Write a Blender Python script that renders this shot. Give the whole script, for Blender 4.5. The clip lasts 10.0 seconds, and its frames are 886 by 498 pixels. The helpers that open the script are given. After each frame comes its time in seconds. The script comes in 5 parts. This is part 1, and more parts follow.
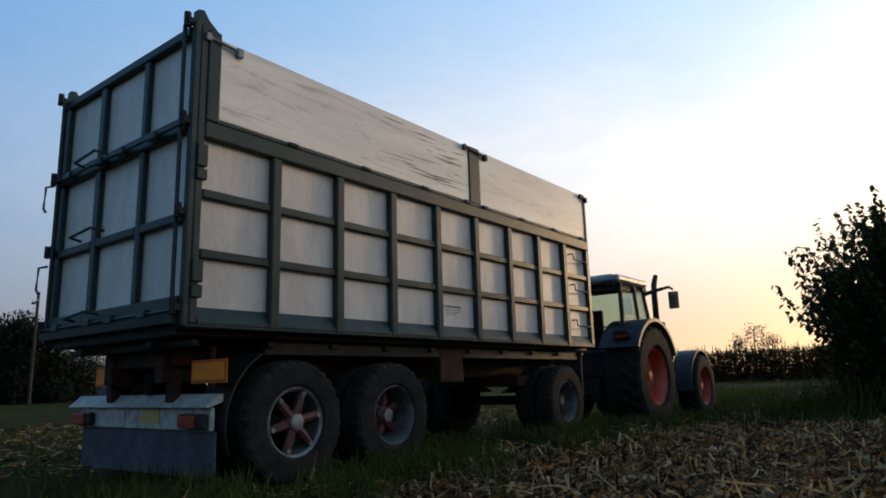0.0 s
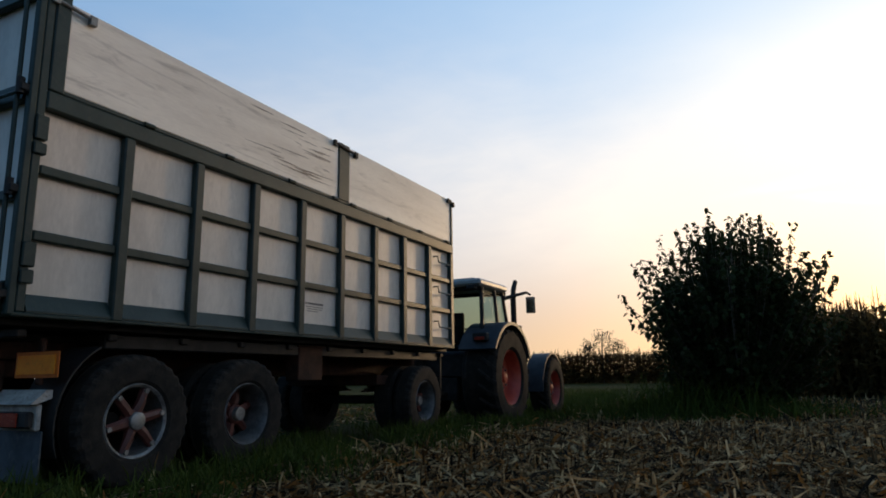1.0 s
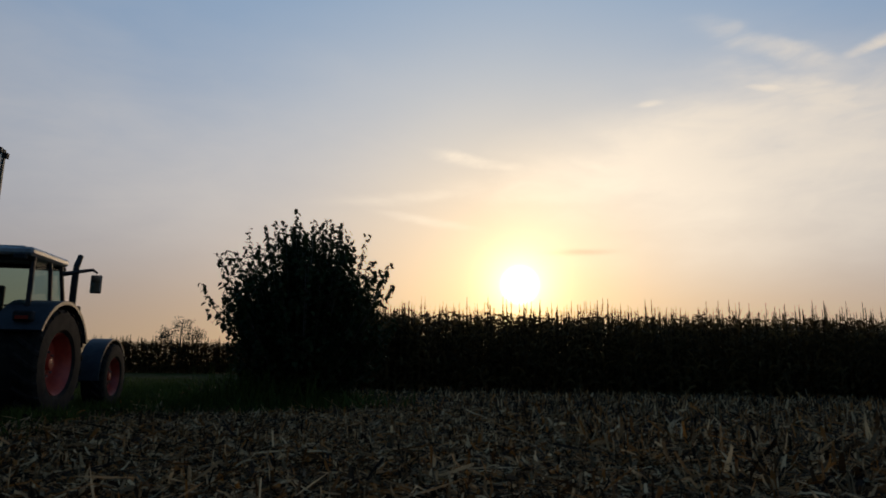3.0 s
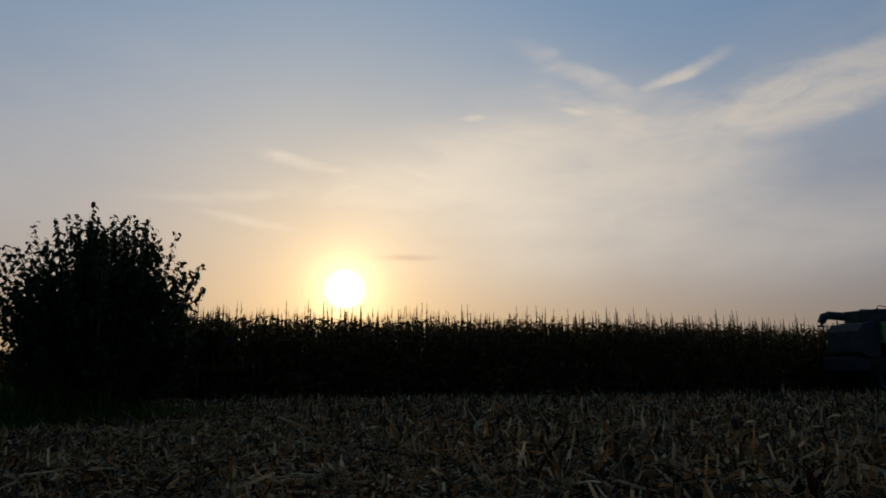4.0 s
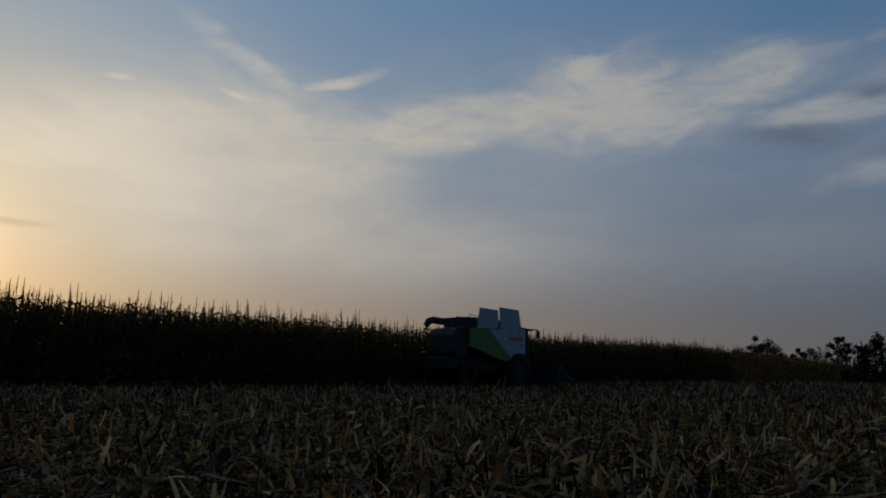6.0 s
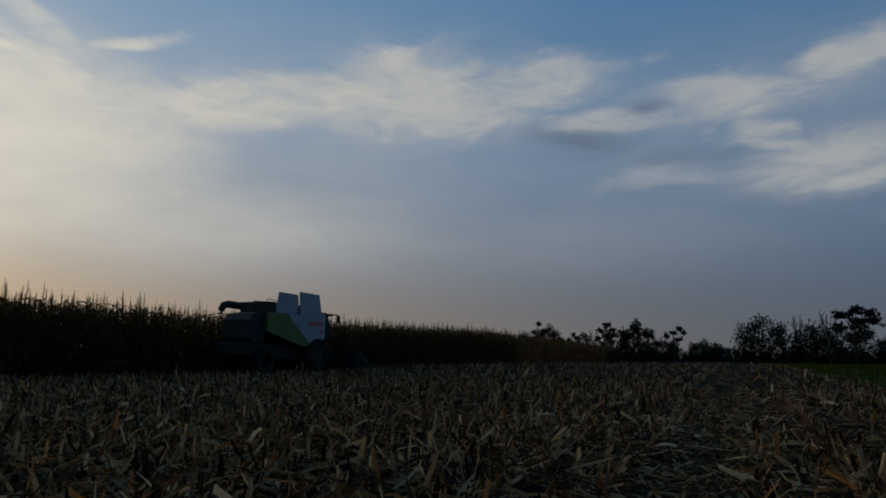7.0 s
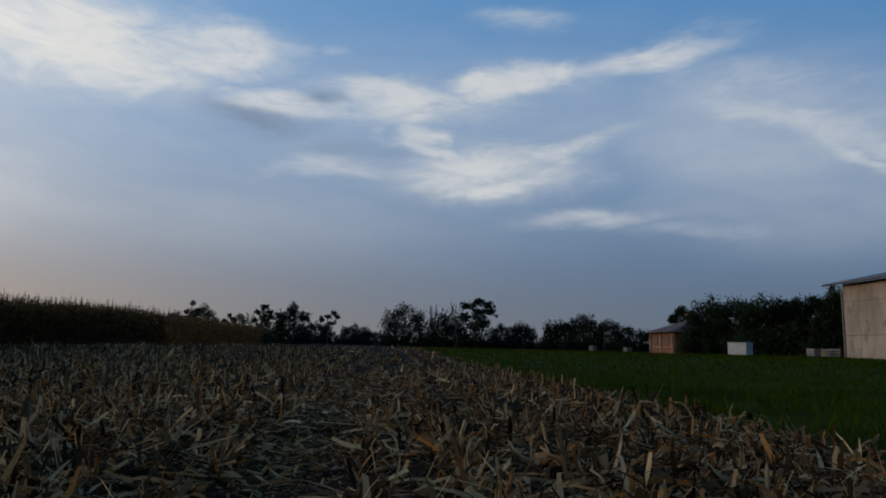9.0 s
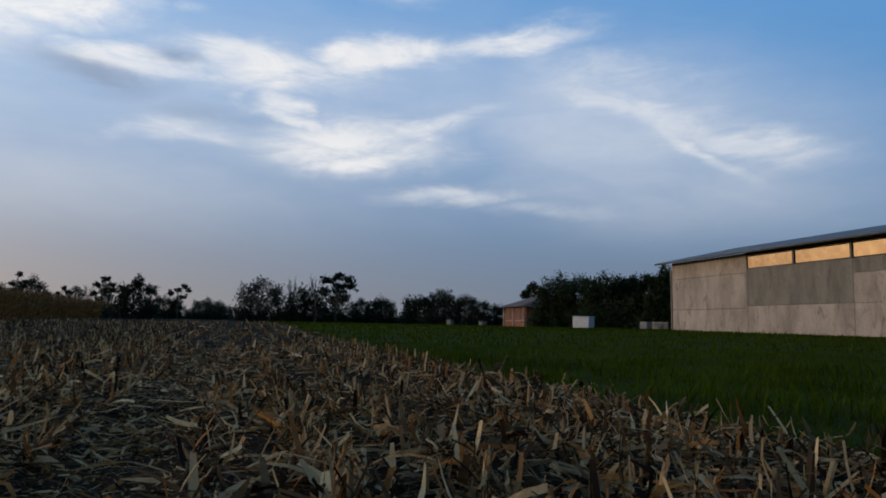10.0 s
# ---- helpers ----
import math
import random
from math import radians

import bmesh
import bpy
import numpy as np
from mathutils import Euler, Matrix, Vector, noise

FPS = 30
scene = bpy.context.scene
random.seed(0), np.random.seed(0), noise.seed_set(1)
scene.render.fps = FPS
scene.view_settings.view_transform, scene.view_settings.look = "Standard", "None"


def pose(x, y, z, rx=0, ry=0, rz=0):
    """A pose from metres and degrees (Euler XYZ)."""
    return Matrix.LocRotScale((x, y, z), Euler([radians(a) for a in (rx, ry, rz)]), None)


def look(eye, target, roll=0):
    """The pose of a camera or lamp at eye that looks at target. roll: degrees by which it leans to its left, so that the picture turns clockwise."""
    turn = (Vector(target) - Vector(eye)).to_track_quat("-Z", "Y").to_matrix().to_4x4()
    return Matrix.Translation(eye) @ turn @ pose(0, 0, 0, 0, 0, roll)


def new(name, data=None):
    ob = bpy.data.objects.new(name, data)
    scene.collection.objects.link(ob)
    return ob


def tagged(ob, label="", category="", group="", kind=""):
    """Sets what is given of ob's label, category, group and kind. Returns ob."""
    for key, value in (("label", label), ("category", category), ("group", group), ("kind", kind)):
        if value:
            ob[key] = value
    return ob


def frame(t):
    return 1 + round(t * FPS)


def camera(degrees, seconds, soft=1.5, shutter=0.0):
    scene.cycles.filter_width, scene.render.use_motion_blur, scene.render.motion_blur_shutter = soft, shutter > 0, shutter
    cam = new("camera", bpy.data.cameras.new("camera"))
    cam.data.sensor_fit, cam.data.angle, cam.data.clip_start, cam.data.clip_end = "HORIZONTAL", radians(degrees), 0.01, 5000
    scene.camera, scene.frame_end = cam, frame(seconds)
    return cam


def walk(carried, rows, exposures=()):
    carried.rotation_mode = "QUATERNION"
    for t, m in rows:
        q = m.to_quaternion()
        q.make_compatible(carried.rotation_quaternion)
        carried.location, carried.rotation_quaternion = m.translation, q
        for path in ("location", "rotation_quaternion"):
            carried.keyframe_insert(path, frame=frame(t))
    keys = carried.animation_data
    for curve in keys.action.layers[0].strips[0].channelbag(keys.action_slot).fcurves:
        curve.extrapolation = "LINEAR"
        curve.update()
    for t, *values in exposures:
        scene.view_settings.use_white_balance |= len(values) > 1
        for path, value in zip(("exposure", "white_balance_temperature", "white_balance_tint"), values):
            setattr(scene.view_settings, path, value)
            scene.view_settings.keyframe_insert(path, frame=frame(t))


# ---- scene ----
cam = camera(67.5, 10.0, soft=1.8)
PATH = [
    (0, (-0.218, 0.007, 0.814), (-1.427, 1.552, 1.205), -1.6),
    (0.5, (-0.192, 0.013, 0.811), (-1.247, 1.67, 1.191), -0.9),
    (1, (-0.176, 0.023, 0.811), (-1.055, 1.779, 1.192), -0.8),
    (1.5, (-0.152, 0.057, 0.812), (-0.796, 1.916, 1.173), 0.3),
    (2, (-0.104, 0.07, 0.819), (-0.454, 2.003, 1.197), -0.2),
    (2.5, (-0.052, 0.087, 0.825), (-0.086, 2.053, 1.19), 0.2),
    (2.7, (-0.029, 0.091, 0.825), (0.065, 2.057, 1.182), 0.7),
    (3.8, (0.099, 0.085, 0.817), (0.7667, 1.9334, 1.188), -0.1),
    (4, (0.123, 0.079, 0.823), (0.8908, 1.8871, 1.195), -0.2),
    (4.5, (0.172, 0.05, 0.825), (1.1569, 1.7512, 1.197), -0.2),
    (5, (0.203, 0.032, 0.831), (1.4060, 1.5872, 1.196), 0.3),
    (6.3, (0.24, -0.096, 0.838), (1.9273, 0.9195, 1.188), 0.9),
    (6.5, (0.25, -0.123, 0.84), (2.0004, 0.7822, 1.18), 0.5),
    (7, (0.28, -0.184, 0.838), (2.1414, 0.4732, 1.162), 0.5),
    (7.5, (0.286, -0.249, 0.83), (2.2266, 0.1163, 1.149), 0.7),
    (8, (0.274, -0.299, 0.827), (2.2455, -0.2189, 1.151), 1.8),
    (8.5, (0.266, -0.341, 0.828), (2.2400, -0.4579, 1.127), 1.4),
    (9, (0.243, -0.376, 0.823), (2.1966, -0.6936, 1.11), 1.3),
    (9.5, (0.221, -0.426, 0.817), (2.1280, -0.9710, 1.073), 0.6),
    (10, (0.196, -0.481, 0.825), (2.0488, -1.2005, 1.045), 1.1),
]
EXPOSURES = [
    (0.0, 0.24, 7350, 11), (1.0, -0.02, 7200, 11), (1.5, -0.28, 7100, 11), (2.0, -0.52, 6900, 11), (2.5, -0.8, 6750, 11), (4.0, -1.32, 6500, 11),
    (5.0, -1.62, 6500, 10), (6.5, -1.40, 6300, 6), (7.5, -1.08, 6250, 5), (8.5, -0.7, 6250, 6), (9.2, -0.44, 6350, 7), (10.0, -0.08, 6500, 9),
]
walk(cam, [(t, look(eye, target, roll)) for t, eye, target, roll in PATH], EXPOSURES)

# ---- sky and sun ----
SUN_AZ, SUN_EL = 14.5, 7.2
SUN_DIR = Vector((math.sin(radians(SUN_AZ)) * math.cos(radians(SUN_EL)), math.cos(radians(SUN_AZ)) * math.cos(radians(SUN_EL)), math.sin(radians(SUN_EL))))


class Graph:
    """Small helper to wire shader nodes."""

    def __init__(self, tree):
        self.t = tree

    def n(self, kind, **props):
        nd = self.t.nodes.new(kind)
        for k, v in props.items():
            if k == "operation":
                nd.operation = v
            elif k == "data_type":
                nd.data_type = v
            elif k == "blend_type":
                nd.blend_type = v
        return nd

    def put(self, sock, v):
        if isinstance(v, bpy.types.NodeSocket):
            self.t.links.new(v, sock)
        else:
            sock.default_value = v

    def m(self, op, a, b=0.0, c=0.0, clamp=False):
        nd = self.t.nodes.new("ShaderNodeMath")
        nd.operation, nd.use_clamp = op, clamp
        for i, v in enumerate((a, b, c)):
            self.put(nd.inputs[i], v)
        return nd.outputs[0]

    def mix(self, f, a, b, how="MIX"):
        nd = self.t.nodes.new("ShaderNodeMix")
        nd.data_type, nd.blend_type = "RGBA", how
        self.put(nd.inputs[0], f)
        for i, v in ((6, a), (7, b)):
            self.put(nd.inputs[i], v if isinstance(v, bpy.types.NodeSocket) else (*v, 1.0))
        return nd.outputs[2]

    def noise(self, vec, scale, detail=4.0, rough=0.55, distort=0.0):
        nd = self.t.nodes.new("ShaderNodeTexNoise")
        self.put(nd.inputs["Vector"], vec)
        nd.inputs["Scale"].default_value, nd.inputs["Detail"].default_value = scale, detail
        nd.inputs["Roughness"].default_value, nd.inputs["Distortion"].default_value = rough, distort
        return nd.outputs[0]

    def smooth(self, v, lo, hi):
        nd = self.t.nodes.new("ShaderNodeMapRange")
        nd.interpolation_type = "SMOOTHSTEP"
        self.put(nd.inputs[0], v)
        nd.inputs[1].default_value, nd.inputs[2].default_value = lo, hi
        return nd.outputs[0]

    def vec(self, x, y, z):
        nd = self.t.nodes.new("ShaderNodeCombineXYZ")
        for i, v in enumerate((x, y, z)):
            self.put(nd.inputs[i], v)
        return nd.outputs[0]


def build_sky():
    world = bpy.data.worlds.new("evening_sky")
    scene.world = world
    world.use_nodes = True
    t = world.node_tree
    t.nodes.clear()
    g = Graph(t)
    out, bg = g.n("ShaderNodeOutputWorld"), g.n("ShaderNodeBackground")
    t.links.new(bg.outputs[0], out.inputs[0])
    sky = g.n("ShaderNodeTexSky")
    sky.sky_type, sky.sun_disc = "NISHITA", False
    sky.sun_elevation, sky.sun_rotation = radians(SUN_EL), radians(SUN_AZ)
    sky.air_density, sky.dust_density, sky.ozone_density = 1.0, 2.2, 1.6
    co = g.n("ShaderNodeTexCoord").outputs["Generated"]
    sep = g.n("ShaderNodeSeparateXYZ")
    t.links.new(co, sep.inputs[0])
    x, y, z = sep.outputs
    dot = g.n("ShaderNodeVectorMath", operation="DOT_PRODUCT")
    t.links.new(co, dot.inputs[0])
    dot.inputs[1].default_value = SUN_DIR
    d = dot.outputs["Value"]
    ang = g.m("MULTIPLY", g.m("ARCCOSINE", g.m("MINIMUM", d, 1.0)), 57.2958)
    az = g.m("MULTIPLY", g.m("ARCTAN2", x, y), 57.2958)
    el = g.m("MULTIPLY", g.m("ARCSINE", z), 57.2958)
    base = g.mix(1.0, sky.outputs[0], (SKY_GAIN, SKY_GAIN, SKY_GAIN), "MULTIPLY")
    # evening haze: warm towards the sun, grey-blue away from it, thick at the horizon
    near = g.m("EXPONENT", g.m("MULTIPLY", ang, -1 / 28.0))
    broad = g.m("EXPONENT", g.m("MULTIPLY", g.m("POWER", g.m("DIVIDE", ang, 58.0), 2.0), -1.0))
    blue = g.mix(broad, (0.085, 0.28, 0.605), (0.43, 0.71, 1.08))
    blue = g.mix(g.smooth(el, 30.0, 80.0), blue, (0.070, 0.125, 0.215))
    blue = g.mix(0.12, blue, base)
    haze_col = g.mix(g.m("EXPONENT", g.m("MULTIPLY", ang, -1 / 29.0)), (0.108, 0.158, 0.225), (2.2, 1.38, 0.60))
    haze_f = g.m("EXPONENT", g.m("MULTIPLY", g.m("POWER", g.m("DIVIDE", g.m("ABSOLUTE", el), 13.5), 1.5), -1.0))
    cream_f = g.m("MULTIPLY", g.m("EXPONENT", g.m("MULTIPLY", g.m("POWER", g.m("DIVIDE", ang, 18.5), 2.0), -1.0)), 0.82)
    col = g.mix(cream_f, blue, (1.45, 1.33, 1.07))
    col = g.mix(haze_f, col, haze_col)
    # clouds: soft banks with ragged edges over a thin veil
    chart = g.vec(g.m("MULTIPLY", az, 0.055), g.m("MULTIPLY", el, 0.15), 0.3)
    broad_n = g.noise(chart, 1.3, 3.0, 0.5)
    drift = g.vec(g.m("MULTIPLY", az, 0.09), g.m("SUBTRACT", g.m("MULTIPLY", el, 0.5), g.m("MULTIPLY", az, 0.06)), 2.1)
    tex = g.m("ADD", g.m("MULTIPLY", g.noise(chart, 3.2, 8.0, 0.62, 0.8), 0.78), g.m("MULTIPLY", g.noise(drift, 1.6, 8.0, 0.58, 1.0), 0.22))
    bend_el = g.m("MULTIPLY", g.m("SUBTRACT", g.noise(chart, 2.1, 5.0, 0.55), 0.5), 4.6)
    bend_az = g.m("MULTIPLY", g.m("SUBTRACT", g.noise(g.vec(g.m("MULTIPLY", az, 0.055), g.m("MULTIPLY", el, 0.15), 7.7), 2.4, 5.0, 0.55), 0.5), 9.0)

    def bank(rows, bent=1.0):
        total = None
        for a0, e0, wa, we, slope, k in rows:
            s = min(1.0, we / 1.6) * bent
            da = g.m("ADD", g.m("SUBTRACT", az, a0), g.m("MULTIPLY", bend_az, s))
            de = g.m("SUBTRACT", g.m("ADD", g.m("SUBTRACT", el, e0), g.m("MULTIPLY", bend_el, s)), g.m("MULTIPLY", da, slope))
            q = g.m("ADD", g.m("POWER", g.m("ABSOLUTE", g.m("DIVIDE", da, wa)), 2.0), g.m("POWER", g.m("ABSOLUTE", g.m("DIVIDE", de, we)), 2.0))
            v = g.m("MULTIPLY", g.m("EXPONENT", g.m("MULTIPLY", g.m("POWER", q, 1.15), -1.0)), k)
            total = v if total is None else g.m("MAXIMUM", total, v)
        return total

    solid = bank(CLOUDS)
    crisp = g.smooth(g.m("MULTIPLY", solid, g.m("ADD", -0.05, g.m("MULTIPLY", tex, 2.0))), 0.06, 1.08)
    soft = g.m("MULTIPLY", bank(VEILS, 0.6), g.m("ADD", 0.1, g.m("ADD", broad_n, g.m("MULTIPLY", tex, 0.5))))
    cover = g.m("SUBTRACT", 1.0, g.m("MULTIPLY", g.m("SUBTRACT", 1.0, crisp), g.m("SUBTRACT", 1.0, g.m("MINIMUM", soft, 0.9))))
    low = g.smooth(el, 3.0, 11.0)
    cover = g.m("MULTIPLY", g.m("MULTIPLY", cover, 0.95), low)
    cloud_col = g.mix(near, (0.69, 0.70, 0.73), (2.4, 2.02, 1.5))
    col = g.mix(cover, col, cloud_col)
    grey = g.m("MULTIPLY", bank(GREY_CLOUDS), g.smooth(tex, 0.25, 0.55))
    col = g.mix(grey, col, g.mix(near, (0.15, 0.26, 0.43), (1.2, 0.85, 0.55)))
    # aureole and the hazy disc of the sun
    for width, k, tint, power in ((1.25, 30.0, (1.0, 0.93, 0.74), 5.0), (2.3, 2.4, (1.0, 0.78, 0.38), 1.6), (6.0, 0.9, (1.0, 0.62, 0.22), 1.4)):
        f = g.m("MULTIPLY", g.m("EXPONENT", g.m("MULTIPLY", g.m("POWER", g.m("DIVIDE", ang, width), power), -1.0)), k)
        col = add_col(g, col, f, tint)
    t.links.new(col, bg.inputs[0])
    bg.inputs[1].default_value = SKY_STRENGTH


def add_col(g, col, f, tint):
    sc = g.n("ShaderNodeVectorMath", operation="SCALE")
    sc.inputs[0].default_value = tint
    g.put(sc.inputs[3], f)
    ad = g.n("ShaderNodeVectorMath", operation="ADD")
    g.put(ad.inputs[0], col)
    g.put(ad.inputs[1], sc.outputs[0])
    return ad.outputs[0]


SKY_GAIN, SKY_STRENGTH = 0.12, 1.2
# banks of cloud: azimuth, elevation, half-width, half-height in degrees, slope, strength
CLOUDS = [
    (68.0, 22.0, 12.0, 4.2, 0.0, 1.0), (78.0, 23.4, 9.0, 2.6, 0.0, 0.85), (62.0, 22.8, 6.0, 3.0, 0.35, 0.9), (52.0, 20.6, 12.0, 2.8, 0.12, 0.95), (44.0, 18.6, 9.0, 2.6, 0.10, 0.7), (66.0, 24.6, 3.0, 1.6, 0.2, 1.0), (84.0, 19.6, 7.0, 1.5, 0.0, 0.85),
    (40.0, 19.5, 8.0, 1.5, -0.50, 0.75), (36.0, 24.4, 6.0, 1.1, -0.40, 0.55), (44.0, 24.1, 3.6, 0.6, 0.25, 0.95), (35.2, 21.9, 2.0, 0.4, -0.30, 0.95),
    (95.0, 20.6, 9.0, 1.9, 0.0, 0.85), (105.5, 22.2, 8.5, 1.4, 0.10, 0.95), (116.5, 23.6, 8.0, 1.3, 0.12, 0.85),
    (103.5, 14.8, 8.5, 2.6, 0.0, 0.90), (97.5, 17.0, 5.5, 1.6, -0.50, 0.80), (110.0, 16.4, 5.5, 1.2, 0.30, 0.70),
    (112.0, 10.9, 7.0, 0.8, 0.05, 0.60), (121.0, 9.6, 8.0, 0.9, -0.10, 0.40), (129.0, 17.6, 10.0, 2.0, -0.45, 0.60), (137.0, 14.4, 7.0, 1.5, -0.25, 0.60),
    (124.0, 21.0, 11.0, 2.6, -0.20, 0.45), (89.0, 14.6, 8.0, 1.5, 0.05, 0.50), (106.0, 27.3, 4.5, 1.0, -0.10, 0.5), (89.0, 24.2, 1.8, 0.6, 0.0, 0.42), (101.6, 22.4, 3.6, 0.9, 0.15, 1.0), (103.0, 13.2, 5.0, 0.8, 0.05, 0.95), (25.8, 21.9, 1.5, 0.3, 0.0, 0.6), (31.0, 20.0, 10.0, 1.8, 0.12, 0.55), (24.0, 15.6, 9.0, 1.2, -0.22, 0.5), (41.0, 16.6, 9.0, 2.0, 0.2, 0.55), (4.0, 14.6, 8.0, 0.8, 0.1, 0.4), (132.0, 14.6, 5.0, 0.8, -0.6, 0.6),
    (11.0, 17.6, 4.5, 0.6, -0.20, 0.60), (21.5, 17.0, 3.4, 0.6, -0.30, 0.60), (16.0, 15.6, 10.0, 1.7, 0.0, 0.40), (6.0, 12.6, 4.5, 0.6, -0.12, 0.50), (28.0, 14.0, 10.0, 2.2, 0.10, 0.40),
]
VEILS = [(60, 18, 30, 9, 0.0, 0.38), (102, 18, 26, 8, 0.0, 0.38), (37, 14, 17, 9, 0.0, 1.05), (128, 15, 18, 8, -0.2, 0.52), (48, 10, 26, 6, 0.0, 0.75), (82, 10, 30, 5, 0.0, 0.25), (-32, 16, 36, 12, 0.0, 0.45), (32, 18, 15, 5, 0.1, 1.1)]
GREY_CLOUDS = [(82.5, 18.2, 5.0, 1.0, -0.10, 0.85), (88.0, 20.6, 1.6, 0.5, 0.0, 0.8), (91.0, 16.4, 4.5, 0.9, 0.0, 0.45), (19.6, 10.0, 2.4, 0.25, 0.0, 0.5)]
build_sky()

sun = bpy.data.lights.new("sun", "SUN")
sun.energy, sun.angle, sun.color = 1.0, radians(4), (1.0, 0.70, 0.42)
sun_ob = new("sun", sun)
sun_ob.matrix_world = look(SUN_DIR * 100, (0, 0, 0))


# ---- materials ----
def mat(name, c1, c2, scale=6.0, rough=0.6, metal=0.0, bump=0.15, fine=60.0, spread=(0.35, 0.65), stretch=(1, 1, 1), per_object=0.0, per_island=0.0, trans=0.0, grime=None, gloss=0.5):
    """Two-scale mottled surface: c1 and c2 mixed by broad stains and fine grain, with relief."""
    m = bpy.data.materials.new(name)
    m.use_nodes = True
    t = m.node_tree
    g = Graph(t)
    b = t.nodes["Principled BSDF"]
    co = g.n("ShaderNodeTexCoord").outputs["Object"]
    mp = g.n("ShaderNodeMapping")
    t.links.new(co, mp.inputs[0])
    mp.inputs["Scale"].default_value = stretch
    big, small = g.noise(mp.outputs[0], scale, 5.0, 0.6, 0.3), g.noise(mp.outputs[0], fine, 4.0, 0.65)
    f = g.smooth(g.m("ADD", g.m("MULTIPLY", big, 0.7), g.m("MULTIPLY", small, 0.3)), *spread)
    if per_object:
        f = g.m("ADD", f, g.m("MULTIPLY", g.m("SUBTRACT", g.n("ShaderNodeObjectInfo").outputs["Random"], 0.5), per_object), clamp=True)
    if per_island:
        f = g.m("ADD", g.m("MULTIPLY", f, 1 - per_island), g.m("MULTIPLY", g.m("POWER", g.n("ShaderNodeNewGeometry").outputs["Random Per Island"], 1.9), per_island), clamp=True)
    col = g.mix(f, c1, c2)
    if grime:
        col = g.mix(g.m("MULTIPLY", g.smooth(g.noise(mp.outputs[0], scale * 2.3, 6.0, 0.7, 1.0), 0.52, 0.72), grime[3]), col, grime[:3])
    t.links.new(col, b.inputs["Base Color"])
    b.inputs["Metallic"].default_value = metal
    b.inputs["Specular IOR Level"].default_value = gloss
    t.links.new(g.m("ADD", rough - 0.08, g.m("MULTIPLY", small, 0.16)), b.inputs["Roughness"])
    if trans:
        b.inputs["Transmission Weight"].default_value = 0.0
        tr, ms = g.n("ShaderNodeBsdfTranslucent"), g.n("ShaderNodeMixShader")
        t.links.new(col, tr.inputs[0])
        ms.inputs[0].default_value = trans
        t.links.new(b.outputs[0], ms.inputs[1])
        t.links.new(tr.outputs[0], ms.inputs[2])
        t.links.new(ms.outputs[0], t.nodes["Material Output"].inputs[0])
    if bump:
        bp = g.n("ShaderNodeBump")
        bp.inputs["Strength"].default_value, bp.inputs["Distance"].default_value = bump, 0.02
        t.links.new(g.m("ADD", big, g.m("MULTIPLY", small, 0.5)), bp.inputs["Height"])
        t.links.new(bp.outputs[0], b.inputs["Normal"])
    return m


def glass(name, tint=(0.75, 0.85, 0.82), rough=0.03):
    m = bpy.data.materials.new(name)
    m.use_nodes = True
    b = m.node_tree.nodes["Principled BSDF"]
    b.inputs["Base Color"].default_value = (*tint, 1)
    b.inputs["Transmission Weight"].default_value, b.inputs["Roughness"].default_value, b.inputs["IOR"].default_value = 1.0, rough, 1.1
    return m


M_GREEN = mat("dark_green_paint", (0.012, 0.027, 0.024), (0.022, 0.039, 0.034), 5, 0.45, 0.0, 0.06, grime=(0.07, 0.063, 0.052, 0.35), gloss=0.25)
M_SHEET = mat("weathered_white_sheet", (0.50, 0.445, 0.385), (0.65, 0.585, 0.51), 2.5, 0.5, 0.0, 0.05, 40, stretch=(1, 1, 0.35), per_object=0.3, grime=(0.36, 0.32, 0.28, 0.4))
M_FLAP = mat("cream_upper_board", (0.68, 0.61, 0.52), (0.84, 0.77, 0.67), 1.6, 0.42, 0.0, 0.05, 30, stretch=(1, 0.3, 2.2), grime=(0.30, 0.25, 0.20, 0.55))
M_SILVER = mat("galvanised_steel", (0.09, 0.09, 0.088), (0.25, 0.25, 0.24), 9, 0.55, 0.5, 0.05)
M_STEEL = mat("dull_rim_steel", (0.045, 0.045, 0.045), (0.13, 0.13, 0.128), 9, 0.6, 0.4, 0.05, grime=(0.05, 0.035, 0.025, 0.5))
M_RUBBER = mat("worn_tyre_rubber", (0.009, 0.008, 0.007), (0.024, 0.020, 0.016), 7, 0.9, 0.0, 0.2, grime=(0.06, 0.048, 0.036, 0.3), gloss=0.2)
M_RUST = mat("rust_brown_chassis", (0.020, 0.010, 0.007), (0.055, 0.023, 0.014), 6, 0.8, 0.0, 0.2, grime=(0.015, 0.01, 0.008, 0.6), gloss=0.2)
M_REDHUB = mat("dull_red_hub", (0.055, 0.014, 0.010), (0.11, 0.028, 0.019), 9, 0.6, 0.0, 0.15, grime=(0.06, 0.04, 0.03, 0.5))
M_BLACK = mat("black_steel", (0.012, 0.012, 0.012), (0.028, 0.026, 0.025), 8, 0.6, 0.0, 0.1, gloss=0.2)
M_ORANGE = mat("orange_reflective_plate", (0.84, 0.20, 0.008), (0.92, 0.27, 0.014), 9, 0.45, 0.0, 0.03, grime=(0.4, 0.12, 0.01, 0.4), gloss=0.2)
M_REDRIM = mat("plate_dark_orange_border", (0.50, 0.10, 0.012), (0.62, 0.14, 0.018), 9, 0.5, 0.0, 0.03, gloss=0.2)
